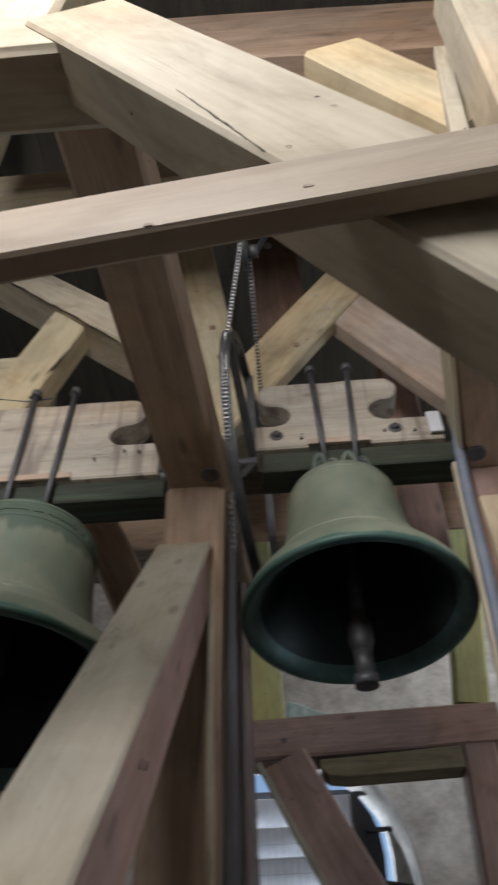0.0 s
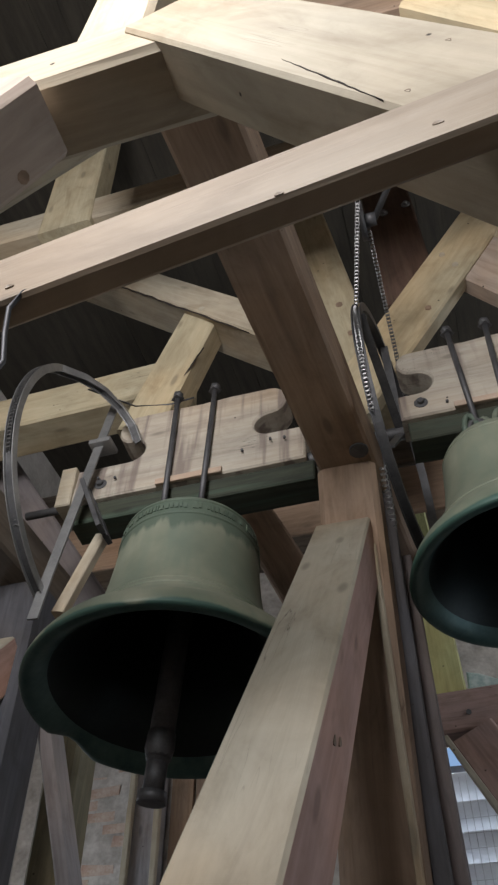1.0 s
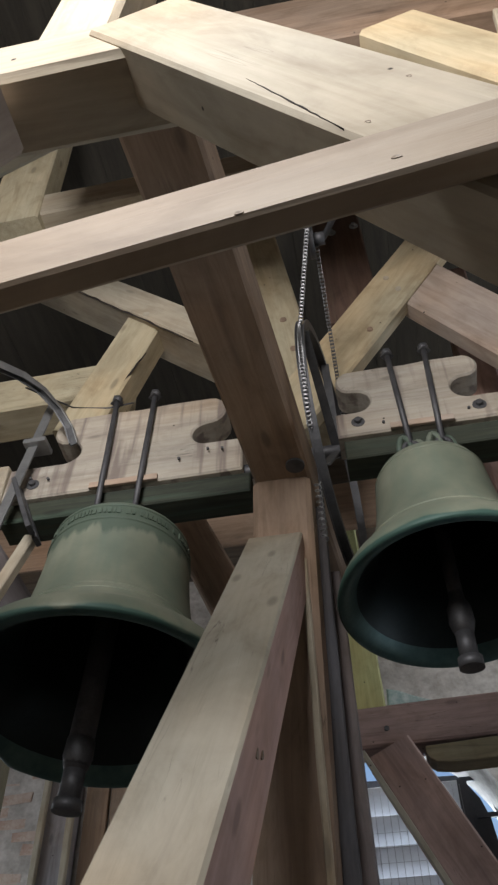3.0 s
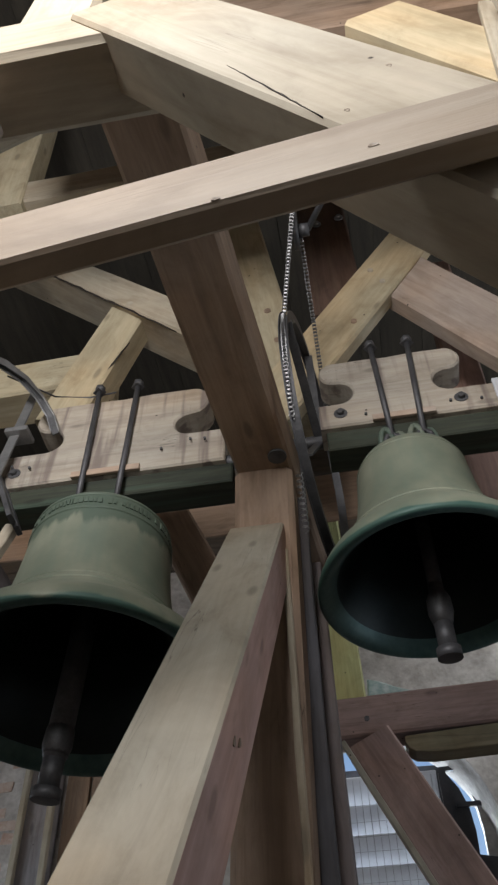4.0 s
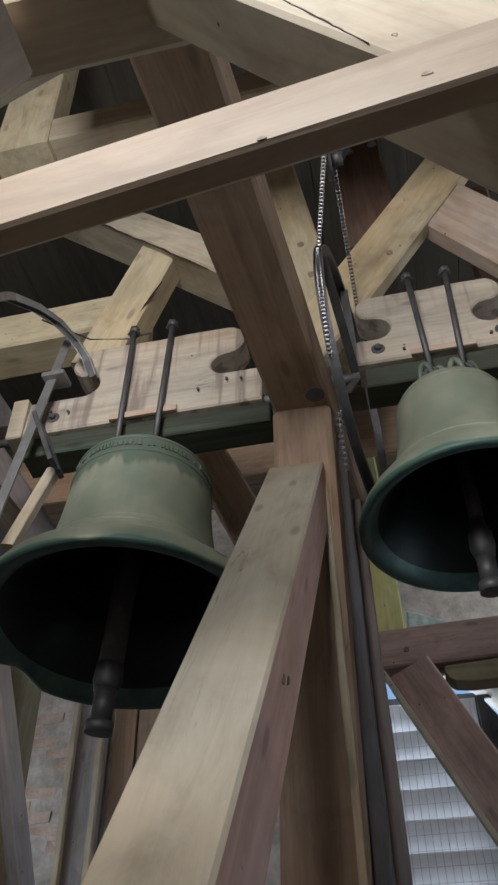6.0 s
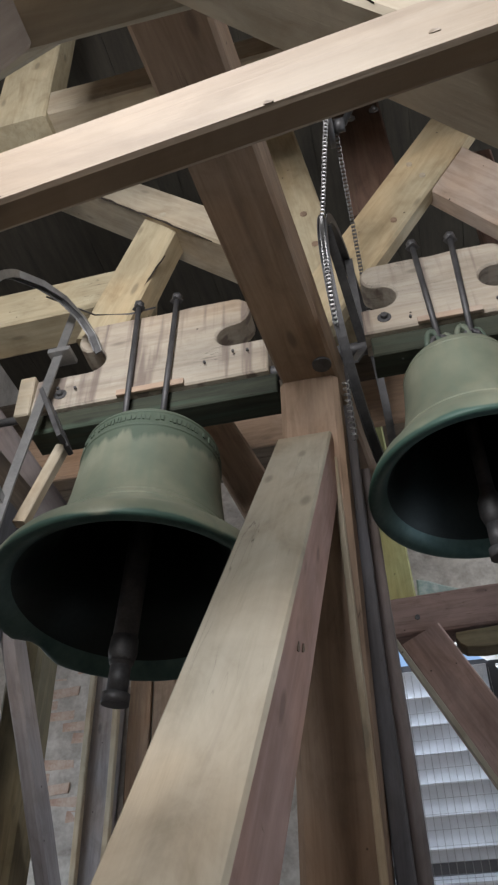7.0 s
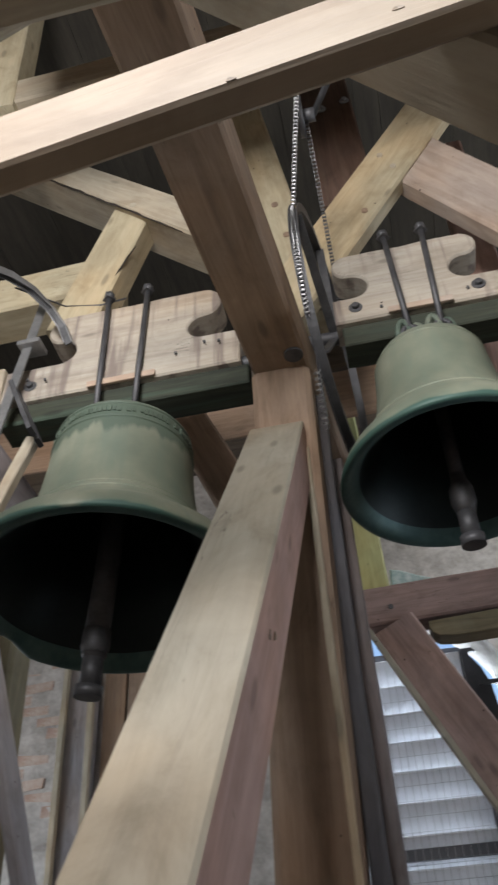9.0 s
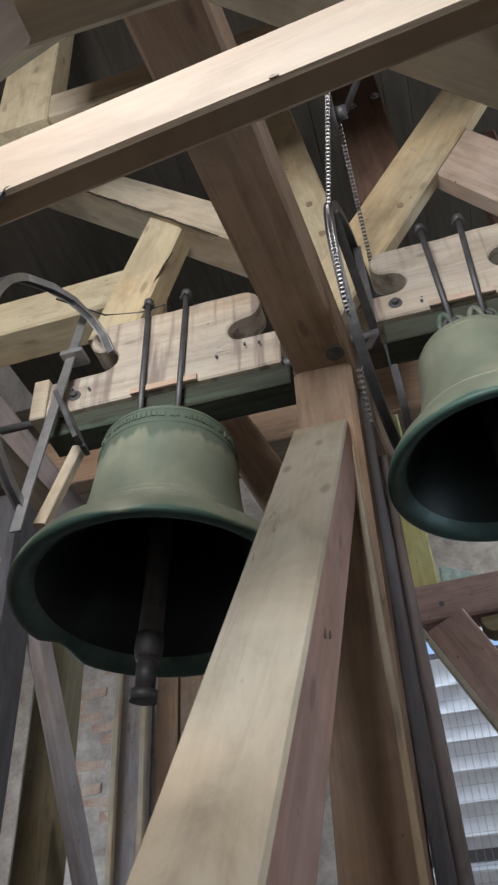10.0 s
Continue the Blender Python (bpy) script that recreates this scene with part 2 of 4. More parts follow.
def bell_bronze(name, rim, low, high):
    """Olive patina with streaks; a darker weathered band between two heights, its lower edge ragged."""
    m, nt, n, l, bsdf = nodes_of(name)
    tc = n.new("ShaderNodeTexCoord")

    def noise_at(stretch, scale, detail):
        mp = n.new("ShaderNodeMapping"); mp.inputs["Scale"].default_value = stretch
        tx = n.new("ShaderNodeTexNoise"); tx.inputs["Scale"].default_value, tx.inputs["Detail"].default_value = scale, detail
        l.new(tc.outputs["Object"], mp.inputs[0]); l.new(mp.outputs[0], tx.inputs["Vector"])
        return tx.outputs["Fac"]
    cloud, run, fine = noise_at((1, 1, 1), 4.0, 8), noise_at((14, 14, 1.2), 1.5, 4), noise_at((1, 1, 1), 70.0, 5)
    base = ramp(n, [(0.30, (0.135, 0.165, 0.125)), (0.52, (0.215, 0.235, 0.175)), (0.72, (0.30, 0.31, 0.235))]); l.new(cloud, base.inputs[0])
    runs = ramp(n, [(0.45, (0, 0, 0)), (0.72, (0.55, 0.55, 0.55))]); l.new(run, runs.inputs[0])
    a = n.new("ShaderNodeMix"); a.data_type = "RGBA"; a.inputs["B"].default_value = (0.155, 0.20, 0.155, 1)
    l.new(runs.outputs[0], a.inputs["Factor"]); l.new(base.outputs[0], a.inputs["A"])
    sep = n.new("ShaderNodeSeparateXYZ"); l.new(tc.outputs["Object"], sep.inputs[0])
    jag = n.new("ShaderNodeMath"); jag.operation = "MULTIPLY_ADD"; jag.inputs[1].default_value = 0.16
    l.new(run, jag.inputs[0]); l.new(sep.outputs["Z"], jag.inputs[2])
    lo = n.new("ShaderNodeMapRange"); lo.inputs["From Min"].default_value, lo.inputs["From Max"].default_value = low + 0.08, low + 0.105
    l.new(jag.outputs[0], lo.inputs["Value"])
    hi = n.new("ShaderNodeMapRange"); hi.inputs["From Min"].default_value, hi.inputs["From Max"].default_value = high, high + 0.05
    hi.inputs["To Min"].default_value, hi.inputs["To Max"].default_value = 0.75, 0.2
    l.new(sep.outputs["Z"], hi.inputs["Value"])
    both = n.new("ShaderNodeMath"); both.operation = "MULTIPLY"; l.new(lo.outputs[0], both.inputs[0]); l.new(hi.outputs[0], both.inputs[1])
    b = n.new("ShaderNodeMix"); b.data_type = "RGBA"; b.inputs["B"].default_value = (0.065, 0.10, 0.075, 1)
    l.new(both.outputs[0], b.inputs["Factor"]); l.new(a.outputs["Result"], b.inputs["A"])
    edge = n.new("ShaderNodeMapRange"); edge.inputs["From Min"].default_value, edge.inputs["From Max"].default_value = rim + 0.045, rim + 0.035
    wavy = n.new("ShaderNodeMath"); wavy.operation = "MULTIPLY_ADD"; wavy.inputs[1].default_value = 0.08
    l.new(cloud, wavy.inputs[0]); l.new(sep.outputs["Z"], wavy.inputs[2]); l.new(wavy.outputs[0], edge.inputs["Value"])
    c = n.new("ShaderNodeMix"); c.data_type = "RGBA"; c.inputs["B"].default_value = (0.045, 0.10, 0.08, 1)
    l.new(edge.outputs[0], c.inputs["Factor"]); l.new(b.outputs["Result"], c.inputs["A"])
    l.new(c.outputs["Result"], bsdf.inputs["Base Color"])
    bsdf.inputs["Roughness"].default_value, bsdf.inputs["Metallic"].default_value = 0.55, 0.1
    bp = n.new("ShaderNodeBump"); bp.inputs["Strength"].default_value, bp.inputs["Distance"].default_value = 0.35, 0.0015
    l.new(fine, bp.inputs["Height"]); l.new(bp.outputs[0], bsdf.inputs["Normal"])
    return m


BRONZE_L = bell_bronze("large_bell_patina", 0.010, 0.53, 0.66)
BRONZE_S = bell_bronze("small_bell_patina", 0.018, 0.70, 0.80)
PATINA = patchy("dark_green_patina_band", [(0.055, 0.085, 0.068), (0.10, 0.135, 0.105), (0.18, 0.20, 0.155)], 7, 0.55, 0.1, 0.002, 60)
LIP = patchy("teal_bronze_lip", [(0.04, 0.095, 0.09), (0.10, 0.175, 0.165)], 6, 0.42, 0.3, 0.0012, 50)
# bronze inside the bells, the hollow's shade put into a near-black colour
BRONZE_IN = patchy("shade_dark_bronze", [(0.006, 0.010, 0.010), (0.016, 0.028, 0.028)], 3, 0.45, 0.4, 0.0015)
IRON = patchy("dark_iron", [(0.05, 0.05, 0.055), (0.12, 0.12, 0.125)], 9, 0.55, 0.5, 0.0008, 120)
STEEL = patchy("galvanised_steel", [(0.22, 0.225, 0.23), (0.36, 0.36, 0.36)], 12, 0.5, 0.8, 0.0004, 150)
CHAIN = patchy("oiled_chain_steel", [(0.12, 0.12, 0.125), (0.27, 0.27, 0.27)], 20, 0.42, 1.0, 0.0002, 150)
SHEATH = patchy("blue_grey_cable_sheath", [(0.10, 0.115, 0.15), (0.16, 0.18, 0.22)], 8, 0.6, 0.0, 0.0003, 90)
PLASTER = patchy("limewashed_masonry", [(0.27, 0.245, 0.22), (0.45, 0.42, 0.39), (0.64, 0.615, 0.58)], 4.5, 0.9, 0, 0.02, 30)
CRACK = patchy("crack_shadow_dirt", [(0.015, 0.011, 0.009), (0.03, 0.022, 0.017)], 30, 0.95, 0, 0.0005, 200)
KNOT = patchy("dark_knot", [(0.12, 0.085, 0.06), (0.22, 0.165, 0.115)], 60, 0.8, 0, 0.0005, 200)
SCRAP = patchy("faded_teal_canvas", [(0.16, 0.24, 0.235), (0.30, 0.39, 0.375), (0.48, 0.54, 0.52)], 14, 0.9, 0, 0.004, 60)
KNOT_SOFT = patchy("soft_brown_knot", [(0.20, 0.15, 0.11), (0.30, 0.24, 0.175)], 60, 0.6, 0, 0.0003, 200)
STONE = patchy("bare_dark_stone", [(0.30, 0.28, 0.255), (0.46, 0.435, 0.41), (0.60, 0.575, 0.55)], 2.5, 0.95, 0, 0.02, 30)
BRICK = patchy("old_brick", [(0.36, 0.225, 0.17), (0.49, 0.36, 0.29), (0.60, 0.51, 0.44)], 6, 0.9, 0, 0.006, 60)
LOUVRE = patchy("weathered_white_louvre", [(0.50, 0.51, 0.54), (0.64, 0.65, 0.68)], 4, 0.6, 0, 0.001, 80)
DARKPAINT = patchy("dark_frame_paint", [(0.03, 0.035, 0.045), (0.06, 0.06, 0.07)], 6, 0.5)
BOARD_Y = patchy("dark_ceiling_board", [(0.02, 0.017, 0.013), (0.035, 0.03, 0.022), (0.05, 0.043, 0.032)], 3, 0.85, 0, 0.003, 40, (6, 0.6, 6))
PLANKFLOOR = wood("floor_plank", (0.12, 0.10, 0.08), (0.09, 0.075, 0.06), (0.06, 0.048, 0.04))


# ---------------------------------------------------------------- builders
def mesh_object(name, bm, material, parent=None, label="", matrix=None):
    me = bpy.data.meshes.new(name)
    bm.normal_update()
    bm.to_mesh(me); bm.free()
    for mat in (material if isinstance(material, (list, tuple)) else [material]):
        me.materials.append(mat)
    ob = new(name, me)
    if matrix is not None:
        ob.matrix_world = matrix
    if parent is not None:
        ob.parent = parent
        ob.matrix_parent_inverse = parent.matrix_basis.inverted()
    if label:
        ob["label"] = label
    return ob


part = mesh_object


def thing(name, at, label, category, group="", kind=""):
    ob = new(name)
    ob.location = at
    ob.empty_display_size = 0.1
    return tagged(ob, label, category, group, kind)


def axes(a, b, side):
    """A frame whose x runs from a to b and whose y lies towards side."""
    a, b, side = Vector(a), Vector(b), Vector(side)
    x = (b - a).normalized()
    y = (side - x * side.dot(x)).normalized()
    z = x.cross(y)
    m = Matrix((x, y, z)).transposed().to_4x4()
    m.translation = a
    return m, (b - a).length


def timber(name, a, b, w, h, material, parent=None, side=(1, 0, 0), chamfer=0.012, wobble=0.004, label="", seed=0, side_material=None, taper=(1.0, 1.0)):
    """A hewn timber from a to b; w is its breadth towards side, h its other breadth; taper scales w at either end."""
    m, length = axes(a, b, side)
    bm = bmesh.new()
    steps = max(3, min(16, int(length / 0.22)))
    rings = []
    rng = random.Random(seed + int(abs(a[0] * 911 + a[1] * 577 + a[2] * 353) * 10))
    c = chamfer
    base = [(w / 2 - c, h / 2), (-w / 2 + c, h / 2), (-w / 2, h / 2 - c), (-w / 2, -h / 2 + c),
            (-w / 2 + c, -h / 2), (w / 2 - c, -h / 2), (w / 2, -h / 2 + c), (w / 2, h / 2 - c)]
    p1, p2 = rng.uniform(0, 6), rng.uniform(0, 6)
    for i in range(steps + 1):
        x = length * i / steps
        dy, dz = wobble * math.sin(x * 2.1 + p1), wobble * math.sin(x * 1.7 + p2)
        thin = taper[0] + (taper[1] - taper[0]) * i / steps
        rings.append([bm.verts.new((x, y * thin * (1 + rng.uniform(-.5, .5) * wobble) + dy + rng.uniform(-1, 1) * wobble * .35,
                                    z + dz + rng.uniform(-1, 1) * wobble * .35)) for y, z in base])
    for r, s in zip(rings, rings[1:]):
        for k in range(8):
            bm.faces.new((r[k], r[(k + 1) % 8], s[(k + 1) % 8], s[k]))
    bm.faces.new(rings[0][::-1]); bm.faces.new(rings[-1])
    bmesh.ops.recalc_face_normals(bm, faces=bm.faces)
    if side_material:
        bm.normal_update()
        for f in bm.faces:
            f.material_index = 1 if f.normal.y > 0.8 else 0
        material = [material, side_material]
    return mesh_object(name, bm, material, parent, label, m)


def rod(name, a, b, radius, material, parent=None, sides=12, label=""):
    m, length = axes(a, b, (0.31, 0.2, 0.9) if abs((Vector(b) - Vector(a)).normalized().z) < .9 else (1, 0.1, 0))
    bm = bmesh.new()
    ra = [bm.verts.new((0, radius * math.cos(2 * math.pi * k / sides), radius * math.sin(2 * math.pi * k / sides))) for k in range(sides)]
    rb = [bm.verts.new((length, v.co.y, v.co.z)) for v in ra]
    for k in range(sides):
        f = bm.faces.new((ra[k], ra[(k + 1) % sides], rb[(k + 1) % sides], rb[k])); f.smooth = True
    bm.faces.new(ra[::-1]); bm.faces.new(rb)
    bmesh.ops.recalc_face_normals(bm, faces=bm.faces)
    return mesh_object(name, bm, material, parent, label, m)


def tube(name, points, radius, material, parent=None, sides=8, label="", squash=1.0):
    """A bar bent along points."""
    bm = bmesh.new()
    pts = [Vector(p) for p in points]
    rings = []
    for i, p in enumerate(pts):
        d = (pts[min(i + 1, len(pts) - 1)] - pts[max(i - 1, 0)]).normalized()
        s = Vector((1, 0, 0)) if abs(d.x) < .9 else Vector((0, 1, 0))
        y = (s - d * s.dot(d)).normalized(); z = d.cross(y)
        rings.append([bm.verts.new(p + y * radius * squash * math.cos(2 * math.pi * k / sides) + z * radius * math.sin(2 * math.pi * k / sides)) for k in range(sides)])
    for r, s in zip(rings, rings[1:]):
        for k in range(sides):
            f = bm.faces.new((r[k], r[(k + 1) % sides], s[(k + 1) % sides], s[k])); f.smooth = True
    bm.faces.new(rings[0][::-1]); bm.faces.new(rings[-1])
    bmesh.ops.recalc_face_normals(bm, faces=bm.faces)
    return mesh_object(name, bm, material, parent, label)


def slab(name, lo, hi, material, parent=None, label="", bevel=0.0):
    bm = bmesh.new()
    bmesh.ops.create_cube(bm, size=1)
    c = [(p + q) / 2 for p, q in zip(lo, hi)]
    bmesh.ops.scale(bm, vec=[q - p for p, q in zip(lo, hi)], verts=bm.verts)
    if bevel:
        bmesh.ops.bevel(bm, geom=list(bm.edges), offset=bevel, segments=1, affect="EDGES")
    return mesh_object(name, bm, material, parent, label, Matrix.Translation(c))


def prism(name, outline, depth, material, matrix, parent=None, label="", bevel=0.006):
    """An outline in local x and z, thickened along local y."""
    bm = bmesh.new()
    front = [bm.verts.new((x, -depth / 2, z)) for x, z in outline]
    f = bm.faces.new(front)
    out = bmesh.ops.extrude_face_region(bm, geom=[f])
    bmesh.ops.translate(bm, vec=(0, depth, 0), verts=[g for g in out["geom"] if isinstance(g, bmesh.types.BMVert)])
    bmesh.ops.recalc_face_normals(bm, faces=bm.faces)
    if bevel:
        es = [e for e in bm.edges if abs(e.verts[0].co.y - e.verts[1].co.y) < 1e-6]
        bmesh.ops.bevel(bm, geom=es, offset=bevel, segments=1, affect="EDGES")
    bmesh.ops.triangulate(bm, faces=[q for q in bm.faces if len(q.verts) > 4])
    return mesh_object(name, bm, material, parent, label, matrix)


def lathe(name, profile, material, parent=None, label="", matrix=None, sides=72):
    bm = bmesh.new()
    rings = []
    for r, z in profile:
        rings.append([bm.verts.new((r * math.cos(2 * math.pi * k / sides), r * math.sin(2 * math.pi * k / sides), z)) for k in range(sides)] if r > 1e-5 else [bm.verts.new((0, 0, z))])
    for a, b in zip(rings, rings[1:]):
        for k in range(sides):
            k2 = (k + 1) % sides
            if len(a) == 1 and len(b) == 1:
                continue
            if len(a) == 1:
                f = bm.faces.new((a[0], b[k], b[k2]))
            elif len(b) == 1:
                f = bm.faces.new((a[k], b[0], a[k2]))
            else:
                f = bm.faces.new((a[k], b[k], b[k2], a[k2]))
            f.smooth = True
    bmesh.ops.recalc_face_normals(bm, faces=bm.faces)
    return mesh_object(name, bm, material, parent, label, matrix)


# ---------------------------------------------------------------- the tower room
floor = tagged(slab("floor", (-4.0, -1.7, -0.2), (3.2, 6.4, 0.0), PLANKFLOOR), "worn grey-brown plank floor of the bell chamber", "floor", kind="structure")


def wall_with_arch(name, x0, x1, y0, y1, z0, z1, ax0, ax1, base, spring, apex, material, label):
    """A wall along x whose arched opening goes through it."""
    bm = bmesh.new()
    cx, rx, rz = (ax0 + ax1) / 2, (ax1 - ax0) / 2, apex - spring
    hole, outer = [(ax1, base)], [(x1, base)]
    for k in range(25):
        hole.append((cx + rx * math.cos(math.pi * k / 24), spring + rz * math.sin(math.pi * k / 24)))
        if k <= 8:
            outer.append((x1, spring + (z1 - spring) * k / 8))
        elif k < 16:
            outer.append((x1 + (x0 - x1) * (k - 8) / 8, z1))
        else:
            outer.append((x0, spring + (z1 - spring) * (24 - k) / 8))
    hole.append((ax0, base)); outer.append((x0, base))
    loops = [([bm.verts.new((x, y, z)) for x, z in hole], [bm.verts.new((x, y, z)) for x, z in outer]) for y in (y0, y1)]
    n = len(hole)
    for h, o in loops:
        for k in range(n - 1):
            bm.faces.new((h[k], h[k + 1], o[k + 1], o[k]))
    for k in range(n - 1):
        bm.faces.new((loops[0][0][k], loops[1][0][k], loops[1][0][k + 1], loops[0][0][k + 1]))
        bm.faces.new((loops[0][1][k + 1], loops[1][1][k + 1], loops[1][1][k], loops[0][1][k]))
    lo = [bm.verts.new(p) for p in ((x0, y0, z0), (x1, y0, z0), (x1, y0, base), (x0, y0, base), (x0, y1, z0), (x1, y1, z0), (x1, y1, base), (x0, y1, base))]
    for q in ((0, 1, 2, 3), (5, 4, 7, 6), (3, 2, 6, 7), (0, 4, 5, 1)):
        bm.faces.new([lo[i] for i in q])
    bmesh.ops.recalc_face_normals(bm, faces=bm.faces)
    return tagged(mesh_object(name, bm, material), label, "wall", kind="structure")


wall_north = wall_with_arch("wall_north", -4.0, 3.2, 5.8, 6.35, 0.0, 6.1, -0.95, 0.79, 1.9, 3.45, 4.55, PLASTER, "limewashed rubble wall with an arched louvred opening")
prism("reveal", [(1.1, 1.8), (1.1, 5.0), (0.30, 5.0), (0.30, 4.62), (0.50, 4.42), (0.55, 4.30), (0.61, 4.16), (0.652, 4.0), (0.668, 3.82), (0.66, 3.60), (0.66, 1.8)], 0.1, PLASTER, Matrix.Translation((0, 6.305, 0)), wall_north, "", 0.0)
# unseen side walls; their openings are made up to let the fill lamps in
wall_west = tagged(slab("wall_west", (-4.0, -1.7, 0), (-3.6, 3.8, 7.6), STONE), "bare dark masonry wall with opening made up for fill light", "wall", kind="structure")
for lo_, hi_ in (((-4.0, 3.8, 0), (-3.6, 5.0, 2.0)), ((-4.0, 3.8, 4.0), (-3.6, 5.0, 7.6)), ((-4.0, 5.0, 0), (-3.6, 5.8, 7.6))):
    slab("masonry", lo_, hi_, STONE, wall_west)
wall_east = tagged(slab("wall_east", (2.75, -1.4, 0), (3.2, 1.6, 7.6), STONE), "bare dark masonry wall with opening made up for fill light", "wall", kind="structure")
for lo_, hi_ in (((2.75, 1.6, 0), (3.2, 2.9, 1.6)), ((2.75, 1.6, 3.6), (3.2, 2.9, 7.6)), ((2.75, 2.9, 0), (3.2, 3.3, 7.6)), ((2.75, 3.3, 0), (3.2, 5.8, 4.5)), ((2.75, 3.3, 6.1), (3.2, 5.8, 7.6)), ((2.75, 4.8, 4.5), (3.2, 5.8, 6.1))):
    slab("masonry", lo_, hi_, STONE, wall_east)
wall_with_arch("wall_south", -4.0, 3.2, -1.7, -1.4, 0.0, 7.6, -1.75, -0.15, 2.9, 3.9, 5.0, STONE, "bare dark masonry wall with a tall opening")


def boards(name, origin, along, across, normal, length, count, width, thick, gap, material, label, category, seed=3):
    """Rough boards side by side, one mesh."""
    bm = bmesh.new()
    o, u, v, n = Vector(origin), Vector(along), Vector(across), Vector(normal)
    rng = random.Random(seed)
    for k in range(count):
        s, e = k * (width + gap), k * (width + gap) + width
        h = rng.uniform(-.006, .006)
        c = [o + u * a + v * b + n * (d + h) for a in (0, length) for b in (s, e) for d in (0, thick)]
        vs = [bm.verts.new(p) for p in c]
        for q in ((0, 1, 3, 2), (4, 6, 7, 5), (0, 4, 5, 1), (2, 3, 7, 6), (0, 2, 6, 4), (1, 5, 7, 3)):
            bm.faces.new([vs[i] for i in q])
    bmesh.ops.recalc_face_normals(bm, faces=bm.faces)
    return tagged(mesh_object(name, bm, material), label, category, kind="structure")


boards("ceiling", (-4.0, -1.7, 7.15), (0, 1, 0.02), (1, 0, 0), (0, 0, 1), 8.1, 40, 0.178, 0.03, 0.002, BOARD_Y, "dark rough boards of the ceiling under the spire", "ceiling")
tagged(slab("ceiling_cover", (-4.0, -1.7, 7.42), (3.2, 6.4, 7.6), BOARD), "dark boarding above the ceiling boards", "ceiling", kind="structure")
boards("wall_north_boarding", (-4.0, 5.74, 6.1), (1, 0, 0), (0, 0, 1), (0, 1, 0), 7.2, 8, 0.17, 0.03, 0.008, BOARD, "dark horizontal boarding above the masonry", "wall")
tagged(slab("wall_north_cover", (-4.0, 5.8, 6.1), (3.2, 6.35, 7.6), BOARD), "dark timber wall behind the boarding", "wall", kind="structure")


# ---------------------------------------------------------------- bell frame
def peg(a, n, r, parent, material=None):
    a, n = Vector(a), Vector(n).normalized()
    return rod("peg", a - n * 0.03, a + n * 0.006, r, material or PINE, parent, 8)


def side_frame(x, label, mats, dy, beam, post, brace, rear_x):
    """Beam: its x at the near and far end, and its near y; post: its x at foot and head; brace: x and breadth scale at foot and head."""
    f = thing("bell_frame_side", (x, 2.2, 0), label, "bell frame", "side frames of the bell frame")
    top, post_m, brace_m = mats
    timber("top_beam", (beam[0], beam[2] + dy, 3.815), (beam[1], 3.0 + dy, 3.815), 0.212, 0.23, top, f)
    timber("post", (post[0], 2.29 + dy, 0.0), (post[1], 2.29 + dy, 3.70), 0.215, 0.25, post_m, f, chamfer=0.02)
    if brace:
        timber("brace", (brace[0], 0.25 + dy, 0.76), (brace[1], 2.20 + dy, 3.345), 0.19, 0.18, brace_m, f, chamfer=0.007, wobble=.001, side_material=PINK, taper=brace[2])
    if rear_x:
        timber("rear_brace", (rear_x, 4.72 + dy, 0.2), (rear_x, 2.30 + dy, 3.37), 0.06 if x < -1 else 0.15, 0.13, LILAC if x < -1 else post_m, f)
    timber("sill_beam", (x, -0.4, 0.11), (x, 5.2, 0.11), 0.22, 0.22, post_m, f)
    return f


centre = side_frame(-0.335, "hewn oak side frame with a pale brace between the two bells", (BROWN, BROWN, GREY), 0.0, (-0.425, -0.218, 0.62), (-0.35, -0.302), (-0.391, -0.325, (0.74, 1.01)), -0.365)
east = side_frame(0.775, "hewn oak side frame with a pale facing beside the smaller bell", (BROWN, ROSE, PALE), 0.0, (0.649, 0.972, 1.3), (0.81, 0.81), None, None)
west = side_frame(-1.84, "weathered oak side frame beside the larger bell's wheel", (BOARD, BLUEISH, GREY), 0.33, (-1.905, -1.82, 0.62), (-1.815, -1.815), (-1.902, -1.834, (1.0, 1.0)), -1.70)
timber("rear_post", (-1.89, 3.35, 0.0), (-1.89, 3.35, 3.70), 0.17, 0.2, UMBER, west, chamfer=0.02)
timber("cross_brace", (-2.71, 2.85, 5.33), (-1.63, 2.85, 3.70), 0.25, 0.12, DUSK, west, side=(1, 0, 0.66))
# pale facing in front of the east post
timber("facing", (0.815, 2.10, 0.0), (0.805, 2.145, 3.51), 0.20, 0.07, PALE, east, chamfer=0.008, wobble=.002)
# lit west side of beam and post corner, put in as pale strips
timber("edge_strip", (0.549, 1.3, 3.80), (0.682, 2.10, 3.80), 0.014, 0.22, PALE, east, chamfer=0.003, wobble=.001)
timber("edge_strip", (0.555, 2.09, 1.9), (0.655, 2.12, 3.68), 0.02, 0.03, PALE, east, chamfer=0.003, wobble=.001)
timber("shadow_board", (0.69, 2.18, 0.0), (0.69, 2.18, 3.68), 0.03, 0.10, ROSE, east, chamfer=0.003, wobble=.001)
# shadowed bolt sockets under the top beams
rod("bolt_socket", (-0.235, 2.10, 3.702), (-0.235, 2.10, 3.69), 0.035, IRON, centre, 16)
rod("bolt_socket", (0.735, 2.085, 3.702), (0.735, 2.085, 3.69), 0.035, IRON, east, 16)
